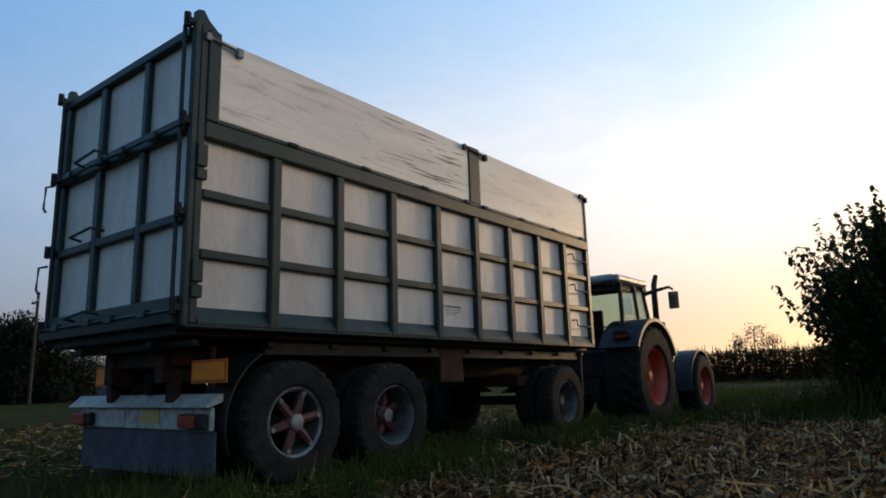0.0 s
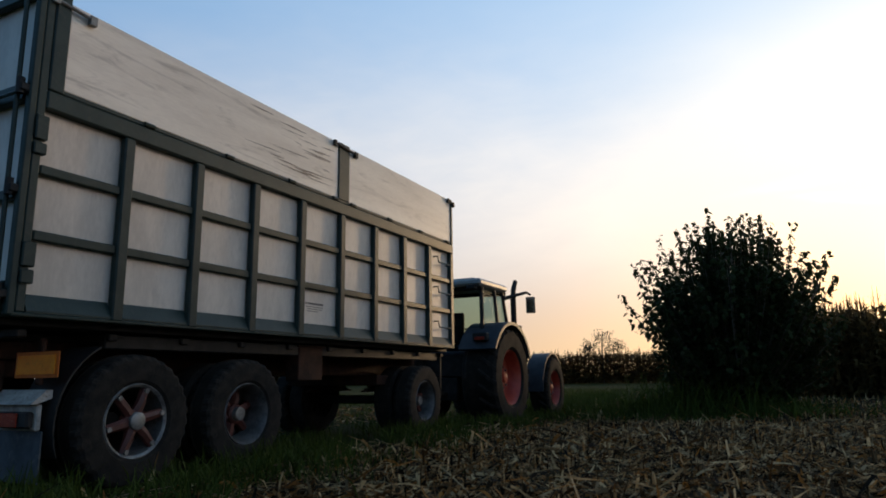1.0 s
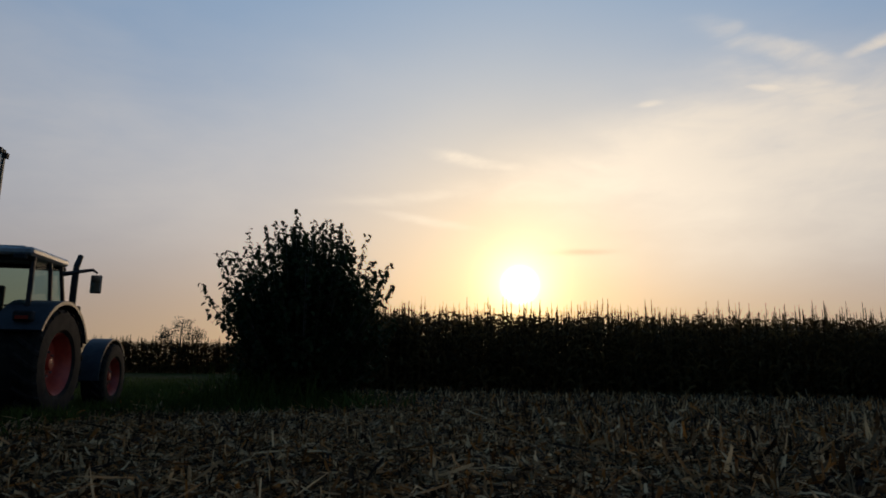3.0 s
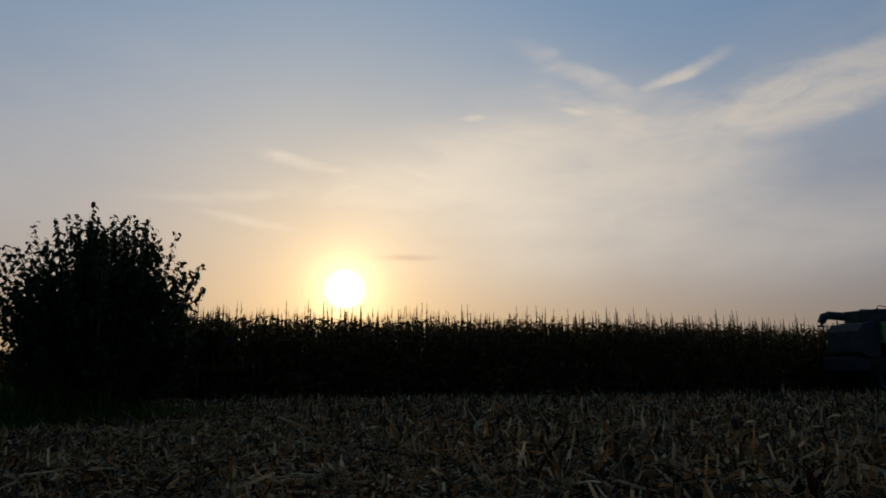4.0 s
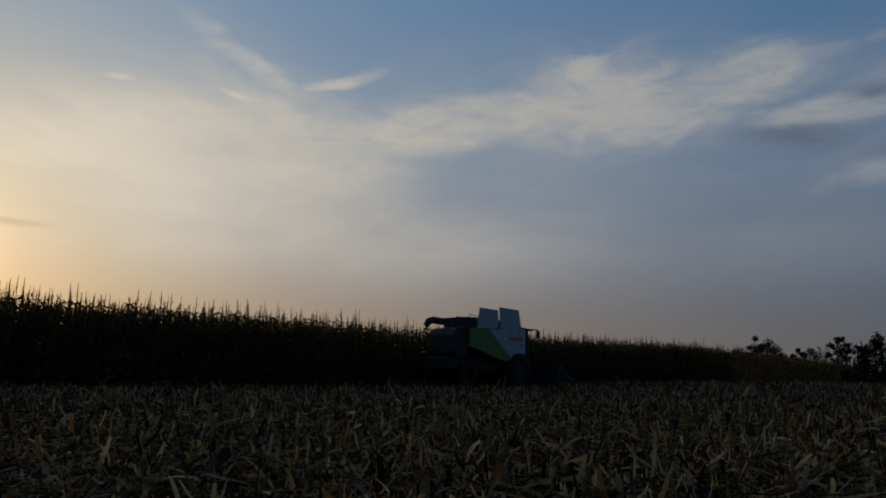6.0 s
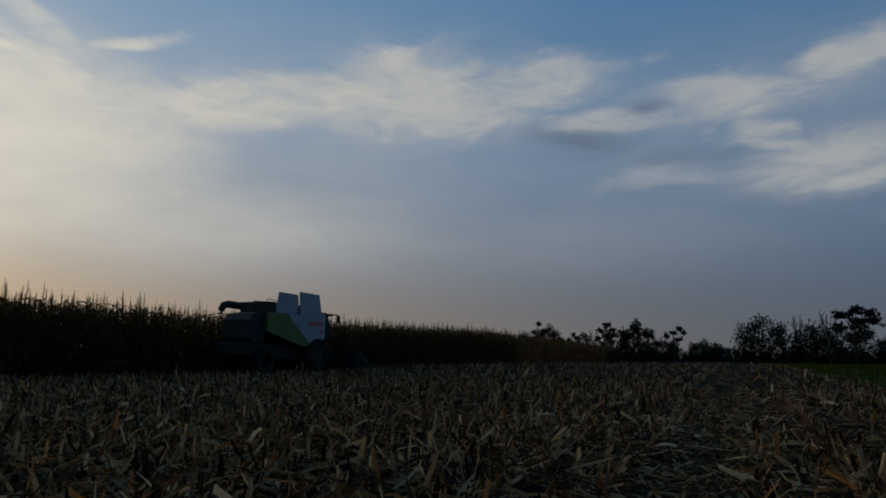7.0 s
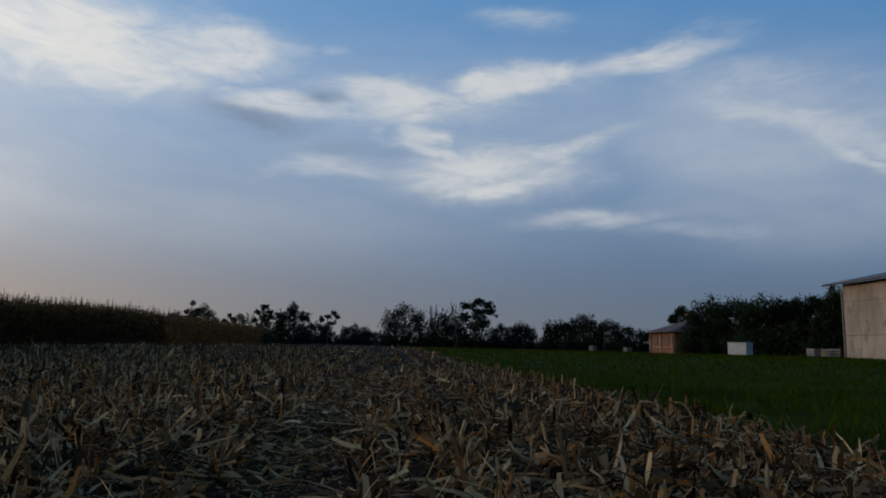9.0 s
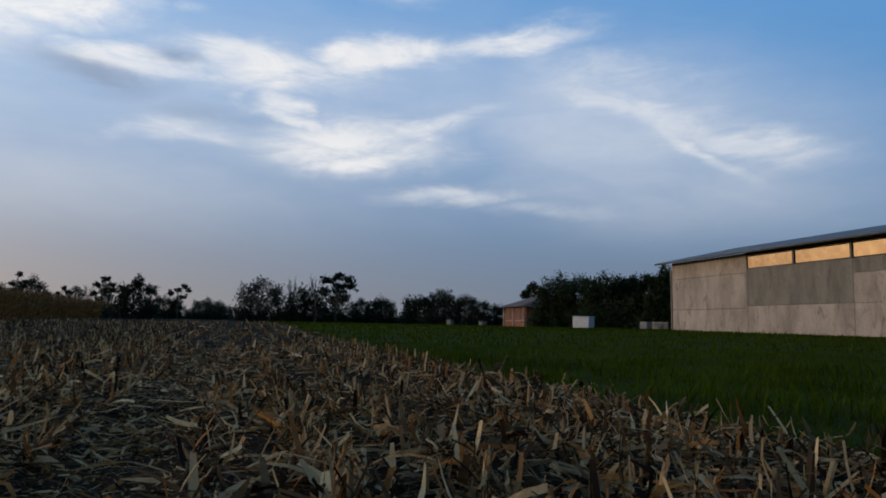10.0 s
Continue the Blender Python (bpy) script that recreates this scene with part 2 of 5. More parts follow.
M_WHITE = mat("scuffed_white_paint", (0.24, 0.215, 0.185), (0.46, 0.425, 0.375), 8, 0.55, 0.0, 0.08, grime=(0.09, 0.07, 0.05, 0.8))
M_FEND = mat("grey_blue_mudguard", (0.024, 0.030, 0.038), (0.042, 0.050, 0.060), 5, 0.5, 0.0, 0.05, grime=(0.07, 0.06, 0.05, 0.4), gloss=0.2)
M_FLAPB = mat("blue_grey_rubber_flap", (0.018, 0.022, 0.028), (0.05, 0.06, 0.07), 5, 0.7, 0.0, 0.15, grime=(0.16, 0.15, 0.13, 0.5))
M_LAMP = mat("red_lamp_lens", (0.22, 0.02, 0.012), (0.34, 0.04, 0.02), 20, 0.25, 0.0, 0.03)
M_INK = mat("dark_print", (0.06, 0.06, 0.06), (0.14, 0.13, 0.12), 30, 0.6, 0.0, 0.0)
M_OCHRE = mat("ochre_marker", (0.35, 0.22, 0.05), (0.45, 0.3, 0.1), 20, 0.5)
M_TRACTOR = mat("tractor_green_paint", (0.022, 0.040, 0.036), (0.036, 0.058, 0.050), 5, 0.45, 0.0, 0.05, grime=(0.05, 0.045, 0.04, 0.45), gloss=0.3)
M_ROOF = mat("pale_cab_roof", (0.24, 0.25, 0.25), (0.34, 0.35, 0.345), 4, 0.45, 0.0, 0.05, grime=(0.15, 0.14, 0.12, 0.3))
M_REDWHEEL = mat("red_wheel_paint", (0.34, 0.035, 0.02), (0.48, 0.07, 0.035), 6, 0.5, 0.0, 0.08, grime=(0.14, 0.08, 0.05, 0.4))
M_GLASS = glass("cab_glass", (0.30, 0.44, 0.40))
M_MIRROR = mat("mirror_face", (0.6, 0.62, 0.62), (0.66, 0.67, 0.67), 3, 0.12, 1.0, 0.0)
def residue(name, dark_power):
    """Dry maize remains: each piece pale straw, russet or nearly black."""
    m = bpy.data.materials.new(name)
    m.use_nodes = True
    t = m.node_tree
    g = Graph(t)
    b = t.nodes["Principled BSDF"]
    co = g.n("ShaderNodeTexCoord").outputs["Object"]
    r = g.n("ShaderNodeNewGeometry").outputs["Random Per Island"]
    r2 = g.m("FRACT", g.m("MULTIPLY", r, 37.31))
    fibre, patch = g.noise(co, 55.0, 4.0, 0.7), g.noise(co, 2.2, 4.0, 0.6)
    blot = g.noise(co, 16.0, 5.0, 0.65, 0.8)
    tone = g.m("ADD", g.m("MULTIPLY", r2, 0.65), g.m("MULTIPLY", blot, 0.5))
    hue = g.mix(g.smooth(tone, 0.25, 0.85), (0.44, 0.175, 0.036), (0.76, 0.56, 0.30))
    light = g.m("MULTIPLY", g.m("POWER", r, dark_power), g.m("ADD", 0.2, g.m("ADD", g.m("MULTIPLY", fibre, 0.55), g.m("ADD", g.m("MULTIPLY", patch, 0.5), g.m("MULTIPLY", blot, 0.5)))), clamp=True)
    col = g.mix(light, (0.010, 0.006, 0.003), hue)
    t.links.new(col, b.inputs["Base Color"])
    b.inputs["Roughness"].default_value = 0.8
    b.inputs["Specular IOR Level"].default_value = 0.12
    tr, ms = g.n("ShaderNodeBsdfTranslucent"), g.n("ShaderNodeMixShader")
    t.links.new(col, tr.inputs[0])
    ms.inputs[0].default_value = 0.42
    t.links.new(b.outputs[0], ms.inputs[1])
    t.links.new(tr.outputs[0], ms.inputs[2])
    t.links.new(ms.outputs[0], t.nodes["Material Output"].inputs[0])
    return m


M_SOIL_LEAF = residue("dry_maize_litter", 2.1)
M_STALK = residue("dry_maize_stalk", 1.5)
M_GRASS = mat("green_grass_blades", (0.012, 0.024, 0.0008), (0.072, 0.100, 0.003), 0.8, 0.8, 0.0, 0.0, per_island=0.5, trans=0.3, gloss=0.01)
# Same grass as M_GRASS, its colour lightened to stand for brighter light.
M_LIT_GRASS = mat("lit_lane_grass", (0.018, 0.030, 0.004), (0.085, 0.115, 0.022), 2, 0.7, 0.0, 0.0, per_island=0.7, trans=0.35, gloss=0.08)
M_CORN = mat("ripe_maize_leaf", (0.034, 0.021, 0.009), (0.24, 0.15, 0.055), 1.0, 0.65, 0.0, 0.0, per_island=0.7, trans=0.5, gloss=0.08)
M_LEAF = mat("dark_bush_leaf", (0.014, 0.022, 0.007), (0.045, 0.060, 0.020), 2, 0.6, 0.0, 0.0, per_island=0.7, trans=0.25, gloss=0.08)
# Some distance haze is put into this leaf green, raised and bluer.
M_FARLEAF = mat("hazed_far_leaf", (0.012, 0.018, 0.013), (0.036, 0.047, 0.034), 0.5, 0.8, 0.0, 0.0, per_island=0.6, trans=0.15, gloss=0.08)
M_ORCHARD = mat("orchard_leaf", (0.012, 0.022, 0.010), (0.044, 0.066, 0.030), 0.5, 0.7, 0.0, 0.0, per_island=0.6, trans=0.2, gloss=0.1)
M_POLE = mat("dark_creosoted_wood", (0.018, 0.014, 0.011), (0.04, 0.032, 0.025), 9, 0.85, 0.0, 0.3, stretch=(1, 1, 0.3))
M_BARK = mat("grey_brown_bark", (0.05, 0.04, 0.03), (0.12, 0.10, 0.08), 9, 0.85, 0.0, 0.3, stretch=(1, 1, 0.3))


# ---- geometry helpers ----
def box(bm, x0, x1, y0, y1, z0, z1, b=0.006):
    vs = [bm.verts.new((x, y, z)) for z in (z0, z1) for y in (y0, y1) for x in (x0, x1)]
    fs = [bm.faces.new([vs[i] for i in q]) for q in ((0, 2, 3, 1), (4, 5, 7, 6), (0, 1, 5, 4), (2, 6, 7, 3), (0, 4, 6, 2), (1, 3, 7, 5))]
    if b:
        b = min(b, 0.3 * min(abs(x1 - x0), abs(y1 - y0), abs(z1 - z0)))
        bmesh.ops.bevel(bm, geom=list({e for f in fs for e in f.edges}), offset=b, segments=1, affect="EDGES")
    return bm


def tube(bm, points, r, seg=8, r_end=None, cap=True):
    """A round bar along the points."""
    pts = [Vector(p) for p in points]
    rings = []
    for i, p in enumerate(pts):
        ahead = (pts[min(i + 1, len(pts) - 1)] - pts[max(i - 1, 0)]).normalized()
        side = ahead.cross((0, 0, 1) if abs(ahead.z) < 0.95 else (1, 0, 0)).normalized()
        top = side.cross(ahead)
        rr = r + ((r_end if r_end is not None else r) - r) * i / max(1, len(pts) - 1)
        rings.append([bm.verts.new(p + rr * (math.cos(2 * math.pi * k / seg) * side + math.sin(2 * math.pi * k / seg) * top)) for k in range(seg)])
    for a, c in zip(rings, rings[1:]):
        for k in range(seg):
            bm.faces.new((a[k], a[(k + 1) % seg], c[(k + 1) % seg], c[k]))
    if cap:
        bm.faces.new(rings[0][::-1])
        bm.faces.new(rings[-1])
    return bm


def lathe(bm, profile, seg=40, centre=(0, 0, 0), closed=True):
    """Turns a profile of (x along the axle, radius) round the x axis."""
    c = Vector(centre)
    rings = [[bm.verts.new(c + Vector((x, r * math.cos(2 * math.pi * k / seg), r * math.sin(2 * math.pi * k / seg)))) for k in range(seg)] for x, r in profile]
    pairs = list(zip(rings, rings[1:])) + ([(rings[-1], rings[0])] if closed else [])
    for a, b in pairs:
        for k in range(seg):
            bm.faces.new((a[k], a[(k + 1) % seg], b[(k + 1) % seg], b[k]))
    if not closed:
        bm.faces.new(rings[0][::-1])
        bm.faces.new(rings[-1])
    return bm


def prism(bm, outline, x0, x1):
    """Extrudes an outline of (y, z) from x0 to x1."""
    a = [bm.verts.new((x0, y, z)) for y, z in outline]
    b = [bm.verts.new((x1, y, z)) for y, z in outline]
    n = len(a)
    bm.faces.new(a)
    bm.faces.new(b[::-1])
    for i in range(n):
        bm.faces.new((a[i], b[i], b[(i + 1) % n], a[(i + 1) % n]))
    return bm


def finish(bm, name, material, smooth=False):
    bmesh.ops.recalc_face_normals(bm, faces=bm.faces)
    me = bpy.data.meshes.new(name)
    bm.to_mesh(me)
    bm.free()
    me.materials.append(material)
    if smooth:
        me.polygons.foreach_set("use_smooth", [True] * len(me.polygons))
        me.set_sharp_from_angle(angle=radians(35))
    return me


def part(name, bm, material, parent, label="", smooth=False):
    ob = new(name, finish(bm, name, material, smooth))
    ob.parent = parent
    return tagged(ob, label) if label else ob


def shared(name, mesh, parent, m=None):
    ob = new(name, mesh)
    ob.parent = parent
    if m is not None:
        ob.matrix_basis = m
    return ob


def thing(name, label, category, m=None, group="", kind=""):
    ob = new(name)
    if m is not None:
        ob.matrix_basis = m
    return tagged(ob, label, category, group, kind)


def B():
    return bmesh.new()


def sheet_mesh(name, verts, faces, material):
    me = bpy.data.meshes.new(name)
    me.from_pydata(verts.tolist() if isinstance(verts, np.ndarray) else verts, [], faces.tolist() if isinstance(faces, np.ndarray) else faces)
    me.materials.append(material)
    return me


# ---- ground ----
ROW = Vector((0.9968, -0.0797, 0.0))


TRACK = 0.22


def step(v, lo, hi):
    t = np.clip((v - lo) / (hi - lo), 0, 1)
    return t * t * (3 - 2 * t)


def ground_height(x, y):
    """The field is nearly level; it swells a little towards the farm buildings and dips in the wheel track."""
    x, y = np.asarray(x, float), np.asarray(y, float)
    r = np.hypot(x, y) + 1e-6
    rise = 0.42 * step(r, 22, 60) * step((0.77 * x - 0.64 * y) / r, 0.1, 0.8)
    across = y + 0.08 * x
    track = -0.09 * np.exp(-(((across - TRACK) / 0.36) ** 2)) * step(x, 0.8, 2.0)
    ripple = 0.018 * np.sin(across * 8.38) * np.exp(-r / 40) * step(x + 4.6, 0, 1.5)
    dip = -0.13 * np.exp(-(((x + 5.2) / 3.2) ** 2) - ((y - 13.6) / 3.0) ** 2)
    return dip + rise + track + ripple + 0.02 * np.sin(x * 0.9 + 1.3 * np.sin(y * 0.7)) * np.exp(-r / 30)


def green_edge(x):
    return -4.35 - 0.065 * x


def lane_edge(y):
    return -4.25 - 0.075 * (y - 5)


def ground_material():
    m = bpy.data.materials.new("field_ground")
    m.use_nodes = True
    t = m.node_tree
    g = Graph(t)
    b = t.nodes["Principled BSDF"]
    co = g.n("ShaderNodeTexCoord").outputs["Object"]
    sep = g.n("ShaderNodeSeparateXYZ")
    t.links.new(co, sep.inputs[0])
    x, y, _ = sep.outputs
    fine, mid, big = g.noise(co, 22.0, 6.0, 0.7, 0.5), g.noise(co, 3.2, 5.0, 0.6), g.noise(co, 0.35, 4.0, 0.6)
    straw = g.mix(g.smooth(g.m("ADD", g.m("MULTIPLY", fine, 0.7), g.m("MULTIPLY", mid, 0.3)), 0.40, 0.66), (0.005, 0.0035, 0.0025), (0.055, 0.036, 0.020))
    grass = g.mix(g.smooth(g.m("ADD", g.m("MULTIPLY", fine, 0.5), g.m("MULTIPLY", big, 0.5)), 0.35, 0.65), (0.010, 0.017, 0.0006), (0.036, 0.050, 0.002))
    rough_edge = g.m("MULTIPLY", g.m("SUBTRACT", mid, 0.5), 1.6)
    south = g.m("SUBTRACT", g.m("ADD", g.m("MULTIPLY", x, -0.065), -4.35), y)
    west = g.m("SUBTRACT", g.m("ADD", g.m("MULTIPLY", y, -0.075), -3.95), x)
    f = g.m("MAXIMUM", g.smooth(g.m("ADD", south, rough_edge), -0.25, 0.35), g.m("MULTIPLY", g.smooth(g.m("ADD", west, rough_edge), -0.3, 0.5), g.m("ADD", 0.45, g.m("MULTIPLY", big, 0.6)), clamp=True))
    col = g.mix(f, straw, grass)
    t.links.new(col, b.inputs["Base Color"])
    b.inputs["Roughness"].default_value = 0.95
    b.inputs["Specular IOR Level"].default_value = 0.05
    bp = g.n("ShaderNodeBump")
    bp.inputs["Strength"].default_value, bp.inputs["Distance"].default_value = 0.8, 0.06
    t.links.new(g.m("ADD", fine, mid), bp.inputs["Height"])
    t.links.new(bp.outputs[0], b.inputs["Normal"])
    return m


def build_ground():
    radii = np.concatenate([[0.0], np.geomspace(0.5, 3000, 110)])
    seg = 144
    a = np.linspace(0, 2 * math.pi, seg, endpoint=False)
    xs, ys = np.outer(radii[1:], np.sin(a)).ravel(), np.outer(radii[1:], np.cos(a)).ravel()
    v = np.column_stack([xs, ys, ground_height(xs, ys)])
    v = np.vstack([v, [[0, 0, 0]]])
    n = len(radii) - 1
    f = [(i * seg + k, (i + 1) * seg + k, (i + 1) * seg + (k + 1) % seg, i * seg + (k + 1) % seg) for i in range(n - 1) for k in range(seg)]
    f += [(len(v) - 1, k, (k + 1) % seg) for k in range(seg)]
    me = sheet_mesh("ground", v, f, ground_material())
    me.polygons.foreach_set("use_smooth", [True] * len(me.polygons))
    tagged(new("ground", me), "harvested maize field of straw-brown stubble with green grass margins", "field", kind="structure")


build_ground()
rng = np.random.default_rng(7)


def in_field(x, y):
    return (y > green_edge(x) + rng.normal(0, 0.18, len(x))) & (x > lane_edge(y) + rng.normal(0, 0.3, len(x)))


def scatter(n, r0, r1, a0=-48, a1=160):
    """Points spread evenly over a ring sector round the middle of the field."""
    r = np.sqrt(rng.uniform(r0 * r0, r1 * r1, n))
    a = np.radians(rng.uniform(a0, a1, n))
    return r * np.sin(a), r * np.cos(a)


def strips(x, y, z, length, width, yaw, pitch, curl, twist, k=4, ragged=False):
    """Bent ribbons: one for each entry of the arrays; k cross-sections each."""
    n = len(x)
    s = np.linspace(0, 1, k)[None, :]
    ang = pitch[:, None] + curl[:, None] * s
    ds = (length / (k - 1))[:, None]
    fwd = np.concatenate([np.zeros((n, 1)), np.cumsum(np.cos(ang[:, :-1]) * ds, 1)], 1)
    up = np.concatenate([np.zeros((n, 1)), np.cumsum(np.sin(ang[:, :-1]) * ds, 1)], 1)
    w = width[:, None] * (1 - 0.75 * np.abs(2 * s - 0.8) ** 2 / 1.44) * 0.5
    if ragged:
        w = width[:, None] * 0.5 * (1 - rng.uniform(0.1, 0.97, (n, 1)) * np.abs(s - rng.choice([0.0, 0.35], (n, 1))) ** 1.3) * rng.uniform(0.72, 1.12, (n, k))
    tw = twist[:, None] * (0.3 + s)
    cy, sy = np.cos(yaw)[:, None], np.sin(yaw)[:, None]
    sx, sz = w * np.cos(tw), w * np.sin(tw)
    pts = []
    for sign in (-1, 1):
        px = x[:, None] + fwd * cy - sign * sx * sy
        py = y[:, None] + fwd * sy + sign * sx * cy
        pz = z[:, None] + up + sign * sz
        pts.append(np.stack([px, py, pz], -1))
    v = np.stack(pts, 2).reshape(-1, 3)
    base = (np.arange(n) * 2 * k)[:, None, None]
    i = np.arange(k - 1)[None, :, None] * 2
    f = (base + i + np.array([0, 2, 3, 1])[None, None, :]).reshape(-1, 4)
    return v, f


def stubs(x, y, z, height, radius, lean_x, lean_y, seg=5):
    """Cut stalks: short tapered posts with a ragged slanting top."""
    n = len(x)
    a = np.arange(seg) * 2 * math.pi / seg
    ring = np.stack([np.cos(a), np.sin(a)], -1)
    levels = []
    for t, rr in ((-0.12, 1.15), (0.6, 0.95), (1.0, 1.0)):
        r = radius[:, None] * rr
        jag = (rng.uniform(-0.3, 0.16, (n, seg)) if t == 1.0 else 0) * height[:, None]
        levels.append(np.stack([x[:, None] + lean_x[:, None] * t * height[:, None] + ring[None, :, 0] * r,
                                y[:, None] + lean_y[:, None] * t * height[:, None] + ring[None, :, 1] * r,
                                z[:, None] + t * height[:, None] + jag + 0 * a[None, :]], -1))
    v = np.stack(levels, 1).reshape(-1, 3)
    base = (np.arange(n) * 3 * seg)[:, None]
    quads = []
    for lv in range(2):
        for k in range(seg):
            quads.append(base + np.array([lv * seg + k, lv * seg + (k + 1) % seg, (lv + 1) * seg + (k + 1) % seg, (lv + 1) * seg + k])[None, :])
    f = [tuple(q) for q in np.concatenate(quads).tolist()]
    f += [tuple(q) for q in (base + (2 * seg + np.arange(seg))[None, :]).tolist()]
    return v, f


def join(pairs):
    vs, fs, n = [], [], 0
    for v, f in pairs:
        vs.append(v)
        fs += (np.asarray(f) + n).tolist() if isinstance(f, np.ndarray) else [tuple(i + n for i in q) for q in f]
        n += len(v)
    return np.vstack(vs), fs


def build_litter():
    pairs = []
    # count, ring, length, width: torn leaves first, then the chaff between them
    for n, r0, r1, lo, hi, wid, k in ((115000, 0.0, 9.0, 0.06, 0.32, 0.044, 4), (60000, 0.0, 7.0, 0.025, 0.09, 0.024, 3), (64000, 9.0, 22.0, 0.10, 0.38, 0.062, 3), (34000, 22.0, 60.0, 0.18, 0.55, 0.12, 3)):
        x, y = scatter(n, r0, r1, -180, 180)
        across = y + 0.08 * x
        track = (np.abs(across - TRACK) < 0.42) & (x > 0.4)
        ridge = np.cos((across + 0.155) * 2 * math.pi / 0.75)
        keep = in_field(x, y) & ((y < 23.5 - 0.12 * x) | (x < 1)) & (rng.random(n) < np.where(track, 0.9, 0.66 + 0.34 * ridge))
        x, y, ridge, track = x[keep], y[keep], ridge[keep], track[keep]
        m = len(x)
        rolled = (x < 2.5) & (y > 1.5)
        heap = 0.10 * np.maximum(ridge, 0) * rng.random(m) + 0.03 * rng.random(m)
        z = ground_height(x, y) + np.where(track, 0.015 * rng.random(m), np.where(rolled, 0.4, 1.0) * heap)
        pitch = np.where((rng.random(m) < np.where(rolled, 0.9, 0.74)) | track, rng.normal(0.06, 0.16, m), rng.uniform(0.25, 1.1, m))
        size = np.where(track, 0.55 if r1 < 10 else 0.9, np.where(rolled, 0.68, 1.0))
        slim = 0.25 + 1.1 * rng.random(m) ** 2.2
        pairs.append(strips(x, y, z, rng.uniform(lo, hi, m) * size, slim * wid * size, rng.uniform(0, 6.283, m), pitch, rng.normal(-0.35, 0.8, m), rng.normal(0, 0.6, m), k=k, ragged=True))
    # close-strewn chaff where wheels have rolled the stubble down, and along the wheel track
    for x, y, lo, hi, wid in ((rng.uniform(-4.6, 3.0, 90000), 1.2 + 13.0 * rng.random(90000) ** 1.5, 0.03, 0.17, 0.030), (rng.uniform(5, 45, 9000), None, 0.06, 0.22, 0.035)):
        y = TRACK - 0.08 * x + rng.normal(0, 0.24, len(x)) if y is None else y
        ok = in_field(x, y)
        x, y = x[ok], y[ok]
        m = len(x)
        pairs.append(strips(x, y, ground_height(x, y) + rng.uniform(0.0, 0.035, m), rng.uniform(lo, hi, m), (0.4 + rng.random(m)) * wid, rng.uniform(0, 6.283, m), rng.normal(0.05, 0.2, m), rng.normal(-0.2, 0.7, m), rng.normal(0, 0.5, m), k=3, ragged=True))
    # thin lengths of broken stalk lying about
    x, y = scatter(9000, 0.3, 16.0, -180, 180)
    ok = in_field(x, y)
    x, y = x[ok], y[ok]
    m = len(x)
    pairs.append(strips(x, y, ground_height(x, y) + rng.uniform(0.02, 0.10, m), rng.uniform(0.15, 0.55, m), rng.uniform(0.012, 0.024, m), rng.uniform(0, 6.283, m), rng.normal(0.05, 0.22, m), rng.normal(-0.05, 0.1, m), rng.normal(0.5, 0.6, m), k=3))
    x, y = rng.uniform(-18, -7.2, 9000), rng.uniform(0.5, 16, 9000)
    m = len(x)
    pairs.append(strips(x, y, ground_height(x, y) + rng.uniform(0, 0.03, m), rng.uniform(0.08, 0.26, m), rng.uniform(0.02, 0.05, m), rng.uniform(0, 6.283, m), rng.normal(0.08, 0.16, m), rng.normal(-0.3, 0.5, m), rng.normal(0, 0.5, m), k=3, ragged=True))
    v, f = join(pairs)
    tagged(new("maize_litter", sheet_mesh("maize_litter", v, f, M_SOIL_LEAF)), "dry shredded maize leaves and husks strewn over stubble", "crop residue", kind="stuff")


